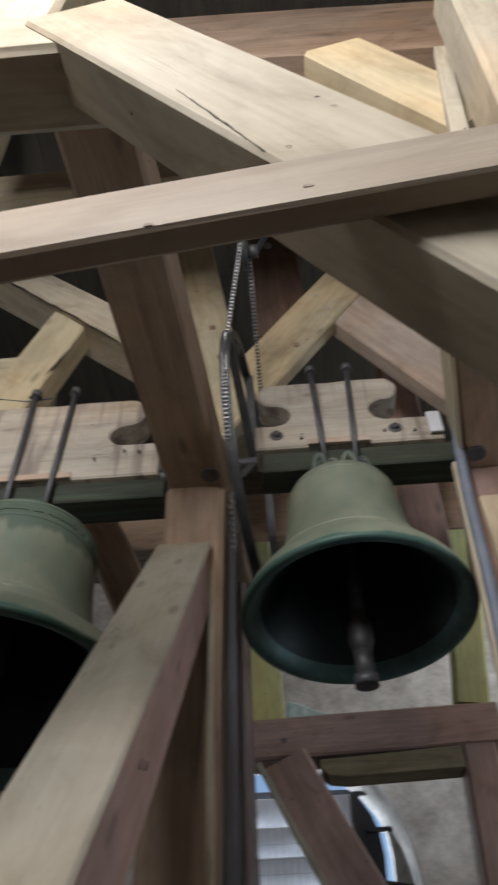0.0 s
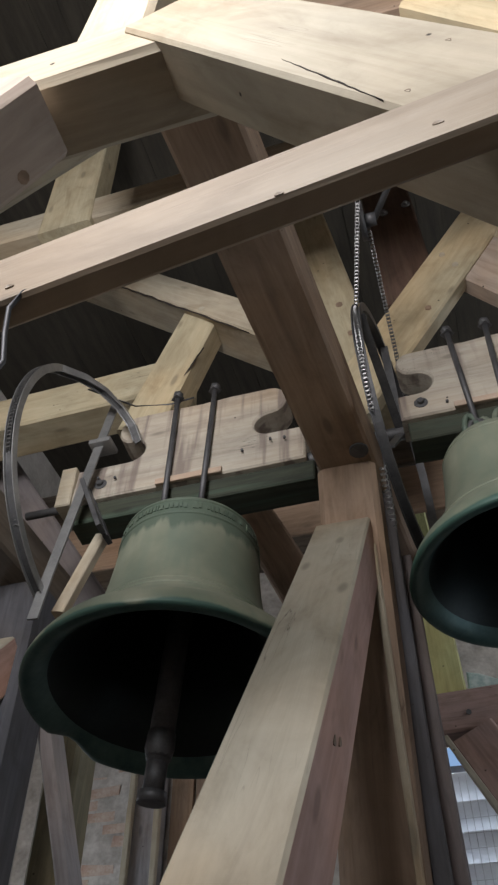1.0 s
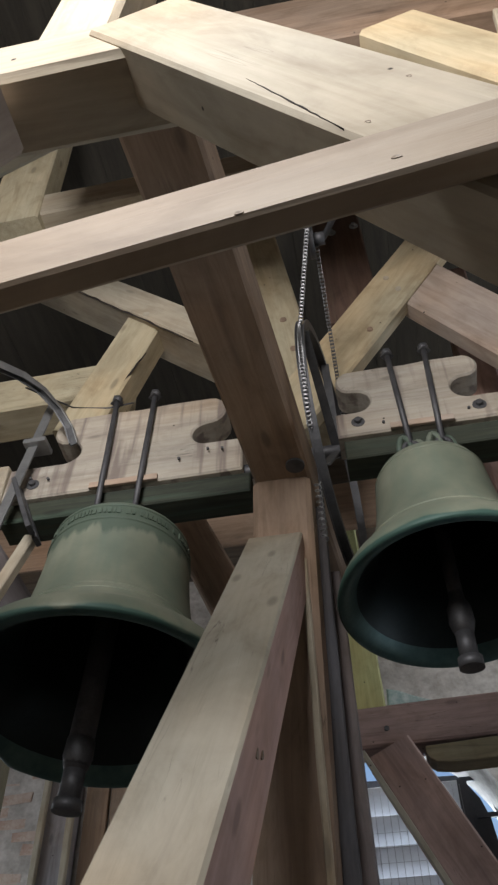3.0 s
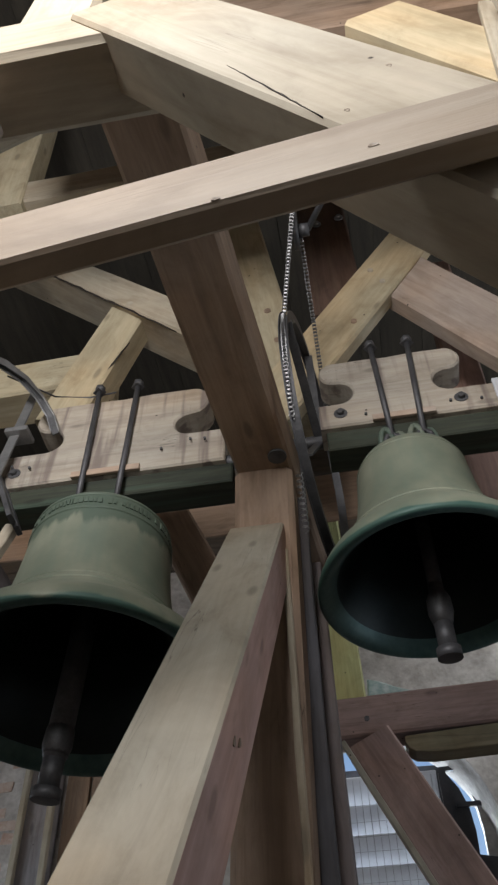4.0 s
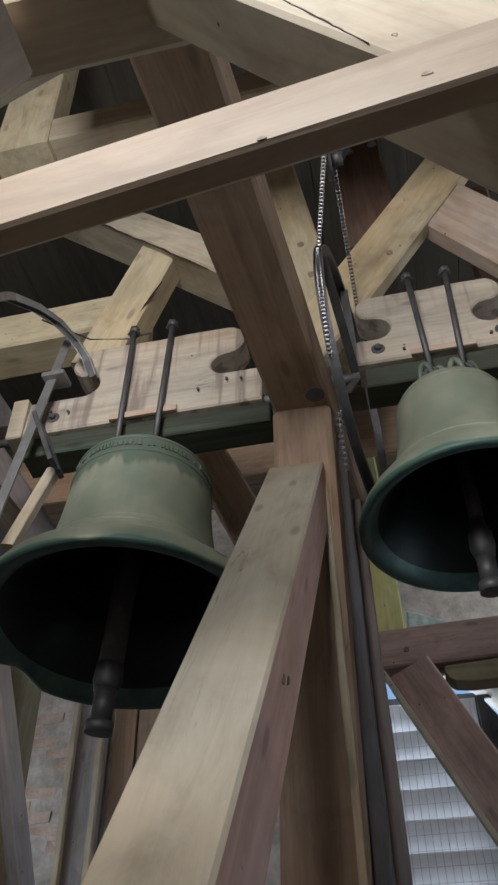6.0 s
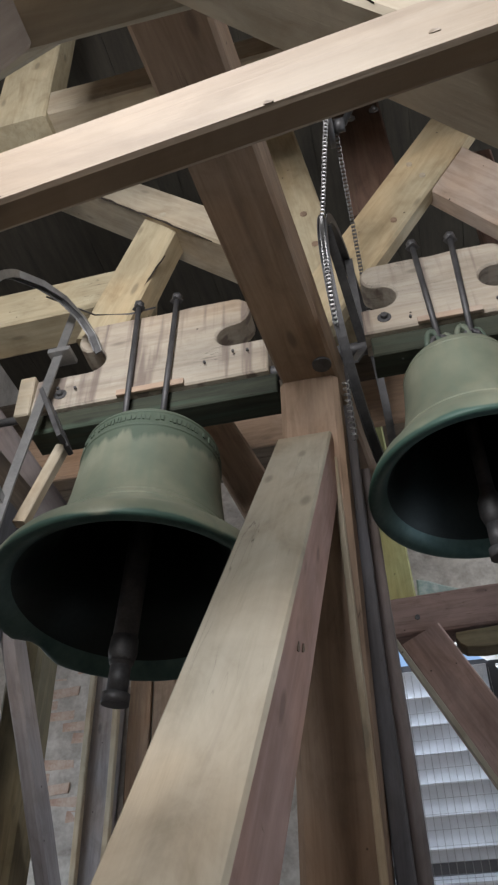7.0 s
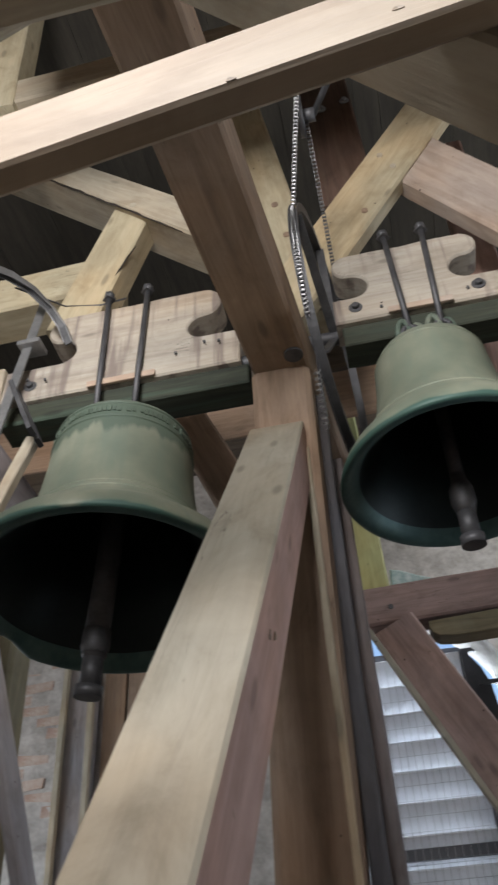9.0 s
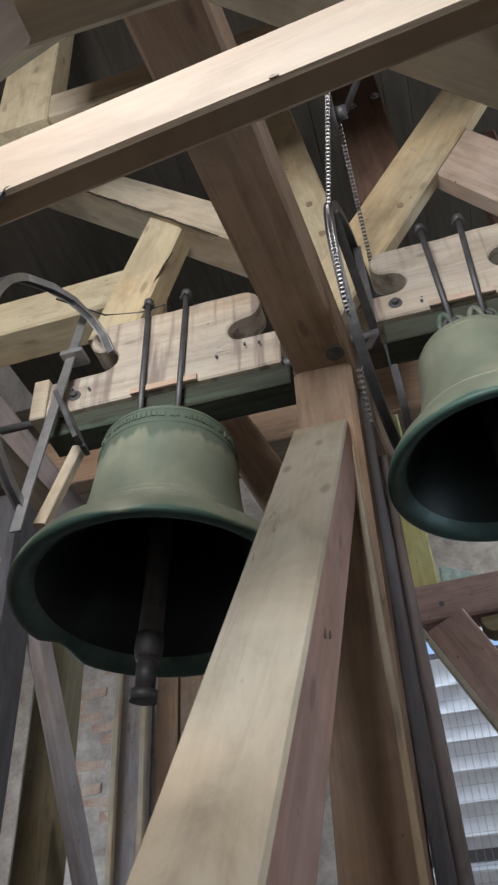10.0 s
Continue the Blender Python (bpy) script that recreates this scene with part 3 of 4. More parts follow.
# dark cable board and a pale strip painting the middle post's lit right chamfer
timber("edge_board", (-0.231, 2.155, 0.3), (-0.231, 2.155, 3.30), 0.022, 0.022, PALE, centre, chamfer=0.004)
timber("cable_board", (-0.186, 2.37, 0.3), (-0.186, 2.37, 3.9), 0.05, 0.06, BLUEISH, centre, chamfer=0.004)
timber("edge_board", (-0.155, 2.55, 0.3), (-0.155, 2.55, 3.50), 0.05, 0.10, DUSK, centre, chamfer=0.004)

# ---------------------------------------------------------------- bells
def turned(px, py, pz, angle):
    return Matrix.Translation((px, py, pz)) @ Matrix.Rotation(radians(angle), 4, "X")


def scroll_outline(x0, x1, foot, top, c0, c1):
    """Yoke silhouette: a low beam with a raised middle, a round bite out of each shoulder."""
    pts = [(x0, 0), (x1, 0), (x1, foot)]

    def bite(cx, sgn):
        # from the low beam round the bite and over the nose to the top
        r = 0.07
        cz = foot + r
        nose_r = (top - (cz + r)) / 2
        out = [(cx + sgn * 0.04, foot)]
        for k in range(13):
            a = -math.pi / 2 + math.pi * k / 12
            out.append((cx - sgn * r * math.cos(a), cz + r * math.sin(a)))
        nx, nz = cx + sgn * (0.03 - nose_r * 0.3), cz + r + nose_r
        for k in range(9):
            a = -math.pi / 2 + math.pi * k / 8
            out.append((nx + sgn * nose_r * 0.8 * math.cos(a), nz + nose_r * math.sin(a)))
        return out

    pts += bite(c1, 1)
    pts += [(c1 - (c1 - c0) * f, top + 0.006 * math.sin(f * 9)) for f in (0.3, 0.5, 0.7)]
    pts += bite(c0, -1)[::-1]
    pts.append((x0, foot))
    return pts


def bell(pivot, angle, xc, drop, R, H, prof, label, ribs, bronze):
    """Bell with its yoke; local origin at the pivot, z along the bell's axis."""
    px, py, pz = xc, pivot[0], pivot[1]
    t = thing("bell", (px, py, pz), label, "bell", "bells in the bell frame")
    m = turned(px, py, pz, angle)
    base = m @ Matrix.Translation((0, 0, -drop))
    outer = [(R * .985, 0.0), (R * .998, 0.003)] + [(r, z * H) for z, r in prof] + [(0, H * 1.01)]
    lathe("shell", outer, bronze, t, "green patinated bronze", base)
    lathe("lip", [(R * .986, 0.0), (R * .955, -0.004), (R * .91, 0.006), (R * .87, 0.022), (R * .835, 0.042)], LIP, t, "teal bronze lip", base)
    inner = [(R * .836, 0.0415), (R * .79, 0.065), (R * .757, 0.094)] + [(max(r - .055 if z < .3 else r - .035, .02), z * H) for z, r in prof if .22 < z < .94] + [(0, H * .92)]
    lathe("inner_shell", inner, BRONZE_IN, t, "inside of the bell, shade put into its colour", base)
    for z, k, out in ribs:
        z *= H
        rr = 0.2
        pp = [(r, q * H) for q, r in prof]
        for (ra, za), (rb, zb) in zip(pp, pp[1:]):
            if za <= z <= zb:
                rr = ra + (rb - ra) * (z - za) / (zb - za)
        lathe("moulding", [(rr - .004, z - k), (rr + out * .8, z - k * .6), (rr + out, z), (rr + out * .8, z + k * .6), (rr - .006, z + k)], bronze, t, "", base)
    return t, m


SMALL = [(.012, .402), (.05, .396), (.09, .386), (.14, .368), (.20, .338), (.27, .305), (.35, .275), (.45, .248), (.55, .233), (.68, .222), (.80, .216), (.89, .209), (.945, .196), (.98, .170), (1.0, .13)]
LARGE = [(.012, .487), (.04, .482), (.075, .470), (.12, .450), (.17, .407), (.22, .366), (.27, .338), (.32, .316), (.38, .298), (.46, .284), (.56, .274), (.68, .266), (.80, .261), (.90, .256), (.95, .246), (.98, .226), (1.0, .19)]
bell_small, m_small = bell((2.357, 4.0), -3.0, 0.255, 0.819, 0.40, 0.615, SMALL, "smaller green-patinated bronze bell under a pale oak yoke", [(.30, .006, .003), (.885, .006, .003)], BRONZE_S)
bell_large, m_large = bell((2.305, 3.9), -5.0, -0.93, 1.035, 0.485, 0.72, LARGE, "larger green-patinated bronze bell with moulded bands under its yoke", [(.31, .006, .003), (.355, .004, .002), (.82, .006, .005), (.925, .008, .006)], BRONZE_L)


# a worn dent in the larger bell's lip
for ob in bell_large.children:
    if ob.name.split(".")[0] in ("shell", "lip"):
        for v in ob.data.vertices:
            turn_ = abs((math.degrees(math.atan2(v.co.y, v.co.x)) - 158 + 180) % 360 - 180)
            if v.co.z < 0.055 and turn_ < 15:
                k_ = (math.cos(math.pi * turn_ / 15) + 1) / 2 * (1 - max(v.co.z, 0) / 0.06)
                v.co.z += 0.035 * k_
                v.co.x *= 1 - 0.02 * k_; v.co.y *= 1 - 0.02 * k_


def fittings(t, m, x0, x1, foot_z, foot, top, c0, c1, depth, yc, rods, bell_top, nuts):
    """Yoke, hanging rods, crown loops, clapper of one bell, in the bell's own frame."""
    yoke = prism("yoke", scroll_outline(x0, x1, foot, top, c0, c1), depth, YOKE, m @ Matrix.Translation((0, yc, foot_z)), t, "pale weathered oak with rust-stained streaks", 0.008)
    # greened iron-bound beam under the yoke, towards the back
    prism("yoke_sole", [(x0 + .02, 0), (x1 + .03, 0), (x1 + .03, .108), (x0 + .02, .108)], 0.13, GREENED, m @ Matrix.Translation((0, yc + 0.022, foot_z - 0.111)), t, "dark green-stained timber", 0.006)
    f = yc - depth / 2
    for rx_top, rx_bot in rods:
        a, b = m @ Vector((rx_top, f - .022, foot_z + top + .045)), m @ Vector((rx_bot, f - .02, bell_top + .03))
        r = rod("hanging_rod", a, b, .0125, IRON, t, 10, "dark iron rod")
        up = (a - b).normalized()
        rod("nut", a + up * .0, a + up * .028, .024, IRON, r, 6)
        rod("washer", a - up * .010, a - up * .001, .030, IRON, r, 4)
        # eye round the crown loop
        ring = [b + Vector((math.cos(q) * .028, 0, math.sin(q) * .028 - .02)) for q in [2 * math.pi * k / 14 for k in range(15)]]
        tube("eye", ring, .011, IRON, r, 8)
    strip_ = [m @ Vector((rods[0][1] - .06, f - .008, foot_z + .012)), m @ Vector((rods[1][1] + .07, f - .008, foot_z + .012))]
    timber("packing_strip", strip_[0], strip_[1], .016, .03, BEIGE, t, side=(0, 1, 0), chamfer=.002, wobble=.0008)
    # crown loops of the bell
    for k, dx in enumerate((-.075, -.025, .03, .08)):
        z0 = bell_top - .01
        loop = [m @ Vector((dx + .004 * k, f - .02 + .03 * (k % 2), z0 + .085 * math.sin(q))) + Vector((.024 * math.cos(q), 0, 0)) for q in [math.pi * j / 10 for j in range(11)]]
        tube("crown_loop", loop, .012, PATINA, t, 8)
    # bolts through the yoke's foot
    for nx, nz in nuts:
        a = m @ Vector((nx, f + .002, foot_z + nz)); n = (m.to_3x3() @ Vector((0, -1, 0))).normalized()
        w = rod("washer", a, a + n * .006, .028, IRON, t, 14)
        rod("bolt_head", a + n * .006, a + n * .022, .014, IRON, w, 6)
    return yoke


fittings(bell_small, m_small, -0.322, 0.437, -0.042, 0.145, 0.43, -0.240, 0.232, 0.13, -0.045, [(-.065, -.052), (.095, .068)], -0.20, [(-.235, .075), (.25, .075)])
fittings(bell_large, m_large, -0.55, 0.47, -0.045, 0.20, 0.52, -0.315, 0.32, 0.13, 0.0, [(-.115, -.10), (.065, .055)], -0.30, [(-.42, .08)])

# small nails and a hook along the yokes
for nx_ in (0.03, 0.12, 0.46, 0.58):
    rod("nail", (nx_, 2.245, 4.03 + .02 * math.sin(nx_ * 40)), (nx_, 2.236, 4.03 + .02 * math.sin(nx_ * 40)), .006, IRON, bell_small, 8)
for nx_ in (-1.36, -1.28, -0.72, -0.60, -0.54):
    rod("nail", (nx_, 2.235, 3.97 + .03 * math.sin(nx_ * 30)), (nx_, 2.224, 3.97 + .03 * math.sin(nx_ * 30)), .006, IRON, bell_large, 8)

# pale block at the yoke ends, steel plate on the small one
slab("end_plate", (0.636, 2.222, 3.978), (0.690, 2.236, 4.098), LOUVRE, bell_small, "bright steel end plate", 0.002)
slab("end_block", (-1.54, 2.22, 3.84), (-1.47, 2.36, 4.06), PALE, bell_large, "pale wooden end block", 0.006)


def clapper(t, m, top, bottom, r_rod, r_ball, lean, sway=0.0):
    a, b = m @ Vector((0, 0, top)), m @ Vector((sway, lean, bottom))
    c = rod("clapper", a, b, r_rod, IRON, t, 12, "dark iron clapper")
    d = (b - a).normalized()
    mm, _ = axes(b - d * .05, b, (1, 0, 0))
    prof = [(0, -.075), (r_ball * .75, -.06), (r_ball, -.02), (r_ball * .95, .03), (r_ball * .6, .065), (r_rod, .09)]
    turn = mm @ Matrix.Rotation(radians(-90), 4, "Y")
    lathe("clapper_ball", prof, IRON, c, "", turn, 20)
    rod("clapper_flight", b, b + d * .10, r_ball * .72, IRON, c, 14)
    rod("clapper_foot", b + d * .10, b + d * .135, r_ball * .95, IRON, c, 14)
    return c


clapper(bell_small, m_small, -0.35, -0.89, .026, .044, .075)
clapper(bell_large, m_large, -0.45, -1.16, .042, .048, .11, -.075)
# worn raised inscription round the larger bell's shoulder, past reading
bm = bmesh.new()
rng = random.Random(5)
angle_ = 0.0
while angle_ < 2 * math.pi - .05:
    wide = rng.uniform(.022, .06)
    if rng.random() < .85:
        q_ = [(math.cos(angle_ + k * wide), math.sin(angle_ + k * wide)) for k in (0, 1)]
        z0_, z1_ = .615 + rng.uniform(0, .004), .640 + rng.uniform(-.004, .004)
        vs = [bm.verts.new((c_ * r_, s_ * r_, z_)) for r_ in (.254, .2625) for c_, s_ in q_ for z_ in (z0_, z1_)]
        for f_ in ((4, 6, 7, 5), (0, 4, 5, 1), (2, 3, 7, 6), (0, 2, 6, 4), (1, 5, 7, 3)):
            bm.faces.new([vs[i] for i in f_])
    angle_ += wide + .02
bmesh.ops.recalc_face_normals(bm, faces=bm.faces)
mesh_object("inscription", bm, BRONZE_L, bell_large, "worn raised band of marks", m_large @ Matrix.Translation((0, 0, -1.035)))


# ---------------------------------------------------------------- bell wheels, chains and motor
def chain(name, points, pitch, parent, label, plate=.0062):
    """Roller chain along points: alternate outer and inner links, one mesh."""
    pts = [Vector(p) for p in points]
    cum = [0.0]
    for p, q in zip(pts, pts[1:]):
        cum.append(cum[-1] + (q - p).length)

    def along(s):
        for k in range(len(pts) - 1):
            if s <= cum[k + 1]:
                return pts[k].lerp(pts[k + 1], (s - cum[k]) / max(1e-9, cum[k + 1] - cum[k]))
        return pts[-1]
    bm = bmesh.new()
    n = int(cum[-1] / pitch)
    for k in range(n):
        a, b = along(k * pitch), along((k + 1) * pitch)
        d = (b - a).normalized(); s = Vector((1, 0, 0)); s = (s - d * s.dot(d)).normalized(); u = d.cross(s)
        half = .0075 if k % 2 else .0052
        for sg in (-1, 1):
            ring = []
            for w in (0, .0022):
                for e, hh in ((a - d * pitch * .25, .55), (a + d * pitch * .15, 1), (a.lerp(b, .5), .72), (b - d * pitch * .15, 1), (b + d * pitch * .25, .55)):
                    for t_ in (-1, 1):
                        ring.append(bm.verts.new(e + u * plate * hh * t_ + s * sg * (half + w)))
            for j in range(4):
                i0 = 2 * j
                bm.faces.new([ring[i] for i in (i0, i0 + 1, i0 + 3, i0 + 2)])
                bm.faces.new([ring[i + 10] for i in (i0 + 2, i0 + 3, i0 + 1, i0)])
                bm.faces.new([ring[i] for i in (i0, i0 + 2, i0 + 12, i0 + 10)])
                bm.faces.new([ring[i] for i in (i0 + 1, i0 + 11, i0 + 13, i0 + 3)])
        # roller
        c0 = [bm.verts.new(a + s * x + (d * math.cos(q) + u * math.sin(q)) * .0055) for x in (-.0055, .0055) for q in [math.pi * 2 * j / 6 for j in range(6)]]
        for j in range(6):
            bm.faces.new((c0[j], c0[(j + 1) % 6], c0[6 + (j + 1) % 6], c0[6 + j]))
    bmesh.ops.recalc_face_normals(bm, faces=bm.faces)
    return mesh_object(name, bm, CHAIN, parent, label)


def band(name, points, width, thick, material, parent, label=""):
    """Flat bar bent along points; its width lies along x."""
    bm = bmesh.new()
    pts = [Vector(p) for p in points]
    rings = []
    for i, p in enumerate(pts):
        d = (pts[min(i + 1, len(pts) - 1)] - pts[max(i - 1, 0)]).normalized()
        s = Vector((1, 0, 0)); s = (s - d * s.dot(d)).normalized(); u = d.cross(s)
        rings.append([bm.verts.new(p + s * a * width / 2 + u * b * thick / 2) for a, b in ((-1, -1), (1, -1), (1, 1), (-1, 1))])
    for r, q in zip(rings, rings[1:]):
        for k in range(4):
            bm.faces.new((r[k], r[(k + 1) % 4], q[(k + 1) % 4], q[k]))
    bm.faces.new(rings[0][::-1]); bm.faces.new(rings[-1])
    bmesh.ops.recalc_face_normals(bm, faces=bm.faces)
    return mesh_object(name, bm, material, parent, label)


def arc(x, cy, cz, r, a0, a1, n=40):
    """Points on a wheel in a plane of constant x; angle 0 is up, 90 towards the camera."""
    return [(x, cy - r * math.sin(radians(a0 + (a1 - a0) * k / n)), cz + r * math.cos(radians(a0 + (a1 - a0) * k / n))) for k in range(n + 1)]


# wheel of the smaller bell, seen edge on between post and yoke
WX, WY, WZ, WR = -0.155, 2.357, 4.0, 0.53


def skewed(points, shift=0.0):
    """The wheel runs a little out of true: its back lies further east."""
    return [(x + shift + 0.12 * (y - WY + WR), y, z) for x, y, z in points]


band("wheel_rim", skewed(arc(WX, WY, WZ, WR, -180, 180, 72)), .030, .006, IRON, bell_small, "dark grooved wheel rim")
band("wheel_flange", skewed(arc(WX, WY, WZ, WR + .006, -180, 180, 72), -.016), .004, .035, IRON, bell_small, "worn dark flange")
band("wheel_flange", skewed(arc(WX, WY, WZ, WR + .006, -180, 180, 72), .016), .004, .035, IRON, bell_small)
for a in (5, 70, 140):
    p = arc(WX, WY, WZ, WR - .005, a, a, 1)[0]
    band("wheel_spoke", skewed([(WX, WY, WZ), (WX, (WY + p[1]) / 2, (WZ + p[2]) / 2), p], .012), .035, .008, IRON, bell_small)
rod("axle", (-0.25, WY, WZ), (0.0, WY, WZ), .03, IRON, bell_small, 16)
rod("axle", (0.68, WY, WZ), (0.80, WY, WZ), .03, IRON, bell_small, 16)

motor = thing("ringing_motor", (-0.02, 1.75, 4.9), "small ringing motor with bright bolts on a bracket board", "motor")
MP = (-0.064, 1.72, 4.80)
rod("sprocket", (MP[0] - .012, MP[1] + .12, MP[2] + .02), (MP[0] + .012, MP[1] + .12, MP[2] + .02), .085, IRON, motor, 20)
rod("hub", (MP[0] + .012, MP[1] + .12, MP[2] + .02), (MP[0] + .06, MP[1] + .12, MP[2] + .02), .03, IRON, motor, 16)
timber("bracket_board", (0.085, 2.66, 6.95), (0.11, 2.66, 5.3), 0.03, 0.30, REDDISH, motor, side=(0, 1, 0))
rod("bracket_arm", (-0.01, 1.84, 4.82), (0.45, 1.32, 5.20), .014, IRON, motor)
for bx, bz in ((0.032, 6.59), (0.055, 6.27), (0.20, 6.31)):
    w = rod("washer", (bx, 2.645, bz), (bx, 2.636, bz), .028, STEEL, motor, 14)
    rod("bolt_head", (bx, 2.636, bz), (bx, 2.620, bz), .015, STEEL, w, 6)

drive = thing("drive_chain", (WX, 1.9, 4.4), "bright steel drive chain running up from the bell wheel", "chain")
front = arc(WX, WY, WZ, WR + .013, 48, 128, 40)
chain("chain_on_wheel", front, .0165, drive, "bright oiled links")
chain("chain_strand", [front[0], MP], .0165, drive, "bright oiled links")
chain("chain_strand", [(-0.045, 1.84, 4.82), (-0.035, 2.62, 4.46)], .0165, drive, "bright oiled links")
tube("tension_spring", [(WX + .012 * math.cos(k * 1.1), 2.02 + .0022 * k + .012 * math.sin(k * 1.1), 3.52 - .0026 * k) for k in range(60)], .0022, STEEL, drive, 5)

# hoop of the larger bell's wheel, its upper end bent round to the yoke
LX, LY, LZ, LR = -1.45, 2.305, 3.9, 0.60
hoop = [(-1.19, 2.22, 4.13), (-1.22, 2.20, 4.22), (-1.27, 2.16, 4.31), (-1.33, 2.08, 4.365), (-1.39, 1.99, 4.37)] + arc(LX, LY, LZ, LR, 44, 165, 40)
band("wheel_rim", hoop, .032, .006, IRON, bell_large, "dark bent wheel hoop")
band("wheel_flange", [(x - .017, y, z) for x, y, z in hoop], .004, .034, STEEL, bell_large, "grey galvanised flange")
band("wheel_flange", [(x + .017, y, z) for x, y, z in hoop], .004, .034, STEEL, bell_large, "grey galvanised flange")
band("wheel_spoke", [(-1.33, 2.21, 4.42), (-1.365, 2.19, 4.1), (-1.39, 2.17, 3.85), (-1.43, 2.13, 3.40), (-1.44, 2.11, 3.2)], .042, .008, STEEL, bell_large, "galvanised flat bar")
slab("bracket", (-1.40, 2.16, 4.12), (-1.30, 2.25, 4.145), STEEL, bell_large, "galvanised angle bracket", .002)
for k in (0, 1):
    timber("iron_channel", (-1.40, 2.19 + .07 * k, 3.92), (-1.27, 2.17 + .07 * k, 3.62), 0.05, 0.02, IRON, bell_large, side=(0, 1, 0), chamfer=.002, wobble=.0005)
timber("stay", (-1.33, 2.30, 3.70), (-1.42, 2.24, 3.30), 0.05, 0.04, PALE, bell_large, chamfer=.004)
rod("axle", (-1.72, LY, LZ), (-1.40, LY, LZ), .018, IRON, bell_large, 16)
rod("axle", (-0.50, LY, LZ), (-0.38, LY, LZ), .032, IRON, bell_large, 16)
drive2 = thing("drive_chain", (LX, 1.8, 3.8), "dark drive chain lying in the wheel hoop with a tension spring", "chain")
chain("chain_on_wheel", arc(LX, LY, LZ, LR + .012, 48, 112, 40), .0165, drive2, "oiled links")
tube("tension_spring", [(LX + .014 * math.cos(k * .9), 1.80 + .0014 * k + .014 * math.sin(k * .9), 3.60 - .0019 * k) for k in range(80)], .0028, STEEL, drive2, 5, "bright coil spring")
wire = tagged(tube("wire", [(-1.39, 2.05, 4.36), (-1.25, 2.25, 4.42), (-1.1, 2.3, 4.44), (-0.98, 2.3, 4.45)], .004, IRON), "thin dark wire strung from the wheel hoop", "wire")

# ---------------------------------------------------------------- near timbers overhead
near = thing("near_truss", (-0.4, 0.44, 3.0), "pale hewn truss timbers close overhead", "roof truss", kind="structure")
timber("tie_beam", (-2.4, 0.478, 3.048), (-0.24, 0.456, 3.048), 0.14, 0.17, PALE, near, side=(0, 1, 0))
TD = Vector((0.535, 0.0, -0.845))
TN = Vector((0.845, 0.0, 0.535))
t0 = Vector((-0.347, 0.434, 3.047)) + TN * 0.09
timber("brace", t0 - TD * 0.03, t0 + TD * 1.75, 0.105, 0.18, PALE, near, side=(0, 1, 0), chamfer=0.006, wobble=.001)
TL = Vector((-0.565, 0, -0.825))
tn = Vector((-0.825, 0, 0.565))
l0 = Vector((-0.50, 0.445, 2.935)) + tn * 0.105
timber("brace", l0, l0 + TL * 1.4, 0.14, 0.21, BEIGE, near, side=(0, 1, 0))
peg((-0.56, 0.49, 2.85), (0.82, 0, -0.56), .012, near, BROWN)
timber("king_post", (-0.44, 0.50, 3.10), (-0.44, 0.50, 4.6), 0.16, 0.14, PALE, near)
timber("upper_brace", (-0.52, 0.62, 3.55), (-1.4, 0.7, 3.10), 0.14, 0.20, PALE, near, side=(0, 1, 0))
lath = tagged(timber("lath", (-1.1, 0.416, 2.205), (0.95, 0.313, 2.426), 0.031, 0.092, PLANE, None, side=(0, 1, 0), chamfer=0.004, wobble=.0008), "smooth planed pale batten spanning close overhead", "batten", kind="structure")

# timbers above the brace on the right
timber("white_post", (0.62, 0.66, 4.1), (0.50, 0.66, 2.6), 0.16, 0.14, PALE, near)
timber("stub", (0.28, 0.92, 4.34), (0.62, 0.92, 3.70), 0.14, 0.22, PINE, near, side=(0, 1, 0))
stick = tagged(timber("stick", (0.60, 0.86, 4.22), (0.46, 0.82, 3.2), 0.045, 0.03, PALE, None, chamfer=.003, wobble=.001), "thin pale upright batten beside the truss", "batten", kind="structure")
timber("cross_beam", (-1.2, 1.25, 5.52), (1.9, 1.25, 5.42), 0.24, 0.62, BROWN, near, side=(0, 1, 0))

# ---------------------------------------------------------------- rear frame
rear = thing("rear_frame", (0.5, 4.6, 0), "rosy oak transverse frame with mossy upper posts behind the bells", "bell frame")
timber("rail", (-0.9, 4.6, 3.865), (1.22, 4.6, 3.91), 0.2, 0.25, ROSE, rear, side=(0, 1, 0))
timber("post", (-0.16, 4.6, 4.00), (-0.2, 4.6, 6.0), 0.24, 0.2, MOSSY, rear)
timber("post", (1.093, 4.6, 4.03), (1.36, 4.6, 5.8), 0.2, 0.2, MOSSY, rear)
timber("post", (0.875, 4.6, 0), (1.064, 4.6, 3.785), 0.19, 0.2, ROSE, rear)
timber("brace", (-0.05, 4.56, 3.735), (0.982, 4.56, 1.60), 0.265, 0.2, ROSE, rear)
timber("batten", (-0.20, 4.44, 3.70), (0.813, 4.44, 1.60), 0.03, 0.04, GREY, rear, chamfer=.004)
prism("packing_plank", [(0.96, 3.775), (0.15, 3.735), (0.148, 3.70), (0.165, 3.665), (0.20, 3.64), (0.30, 3.628), (0.96, 3.645)], 0.14, UMBER, Matrix.Translation((0, 4.57, 0)), rear, "green-stained plank with a rounded end", 0.004)
peg((-0.05, 4.5, 3.86), (0, -1, 0), .016, rear, IRON)

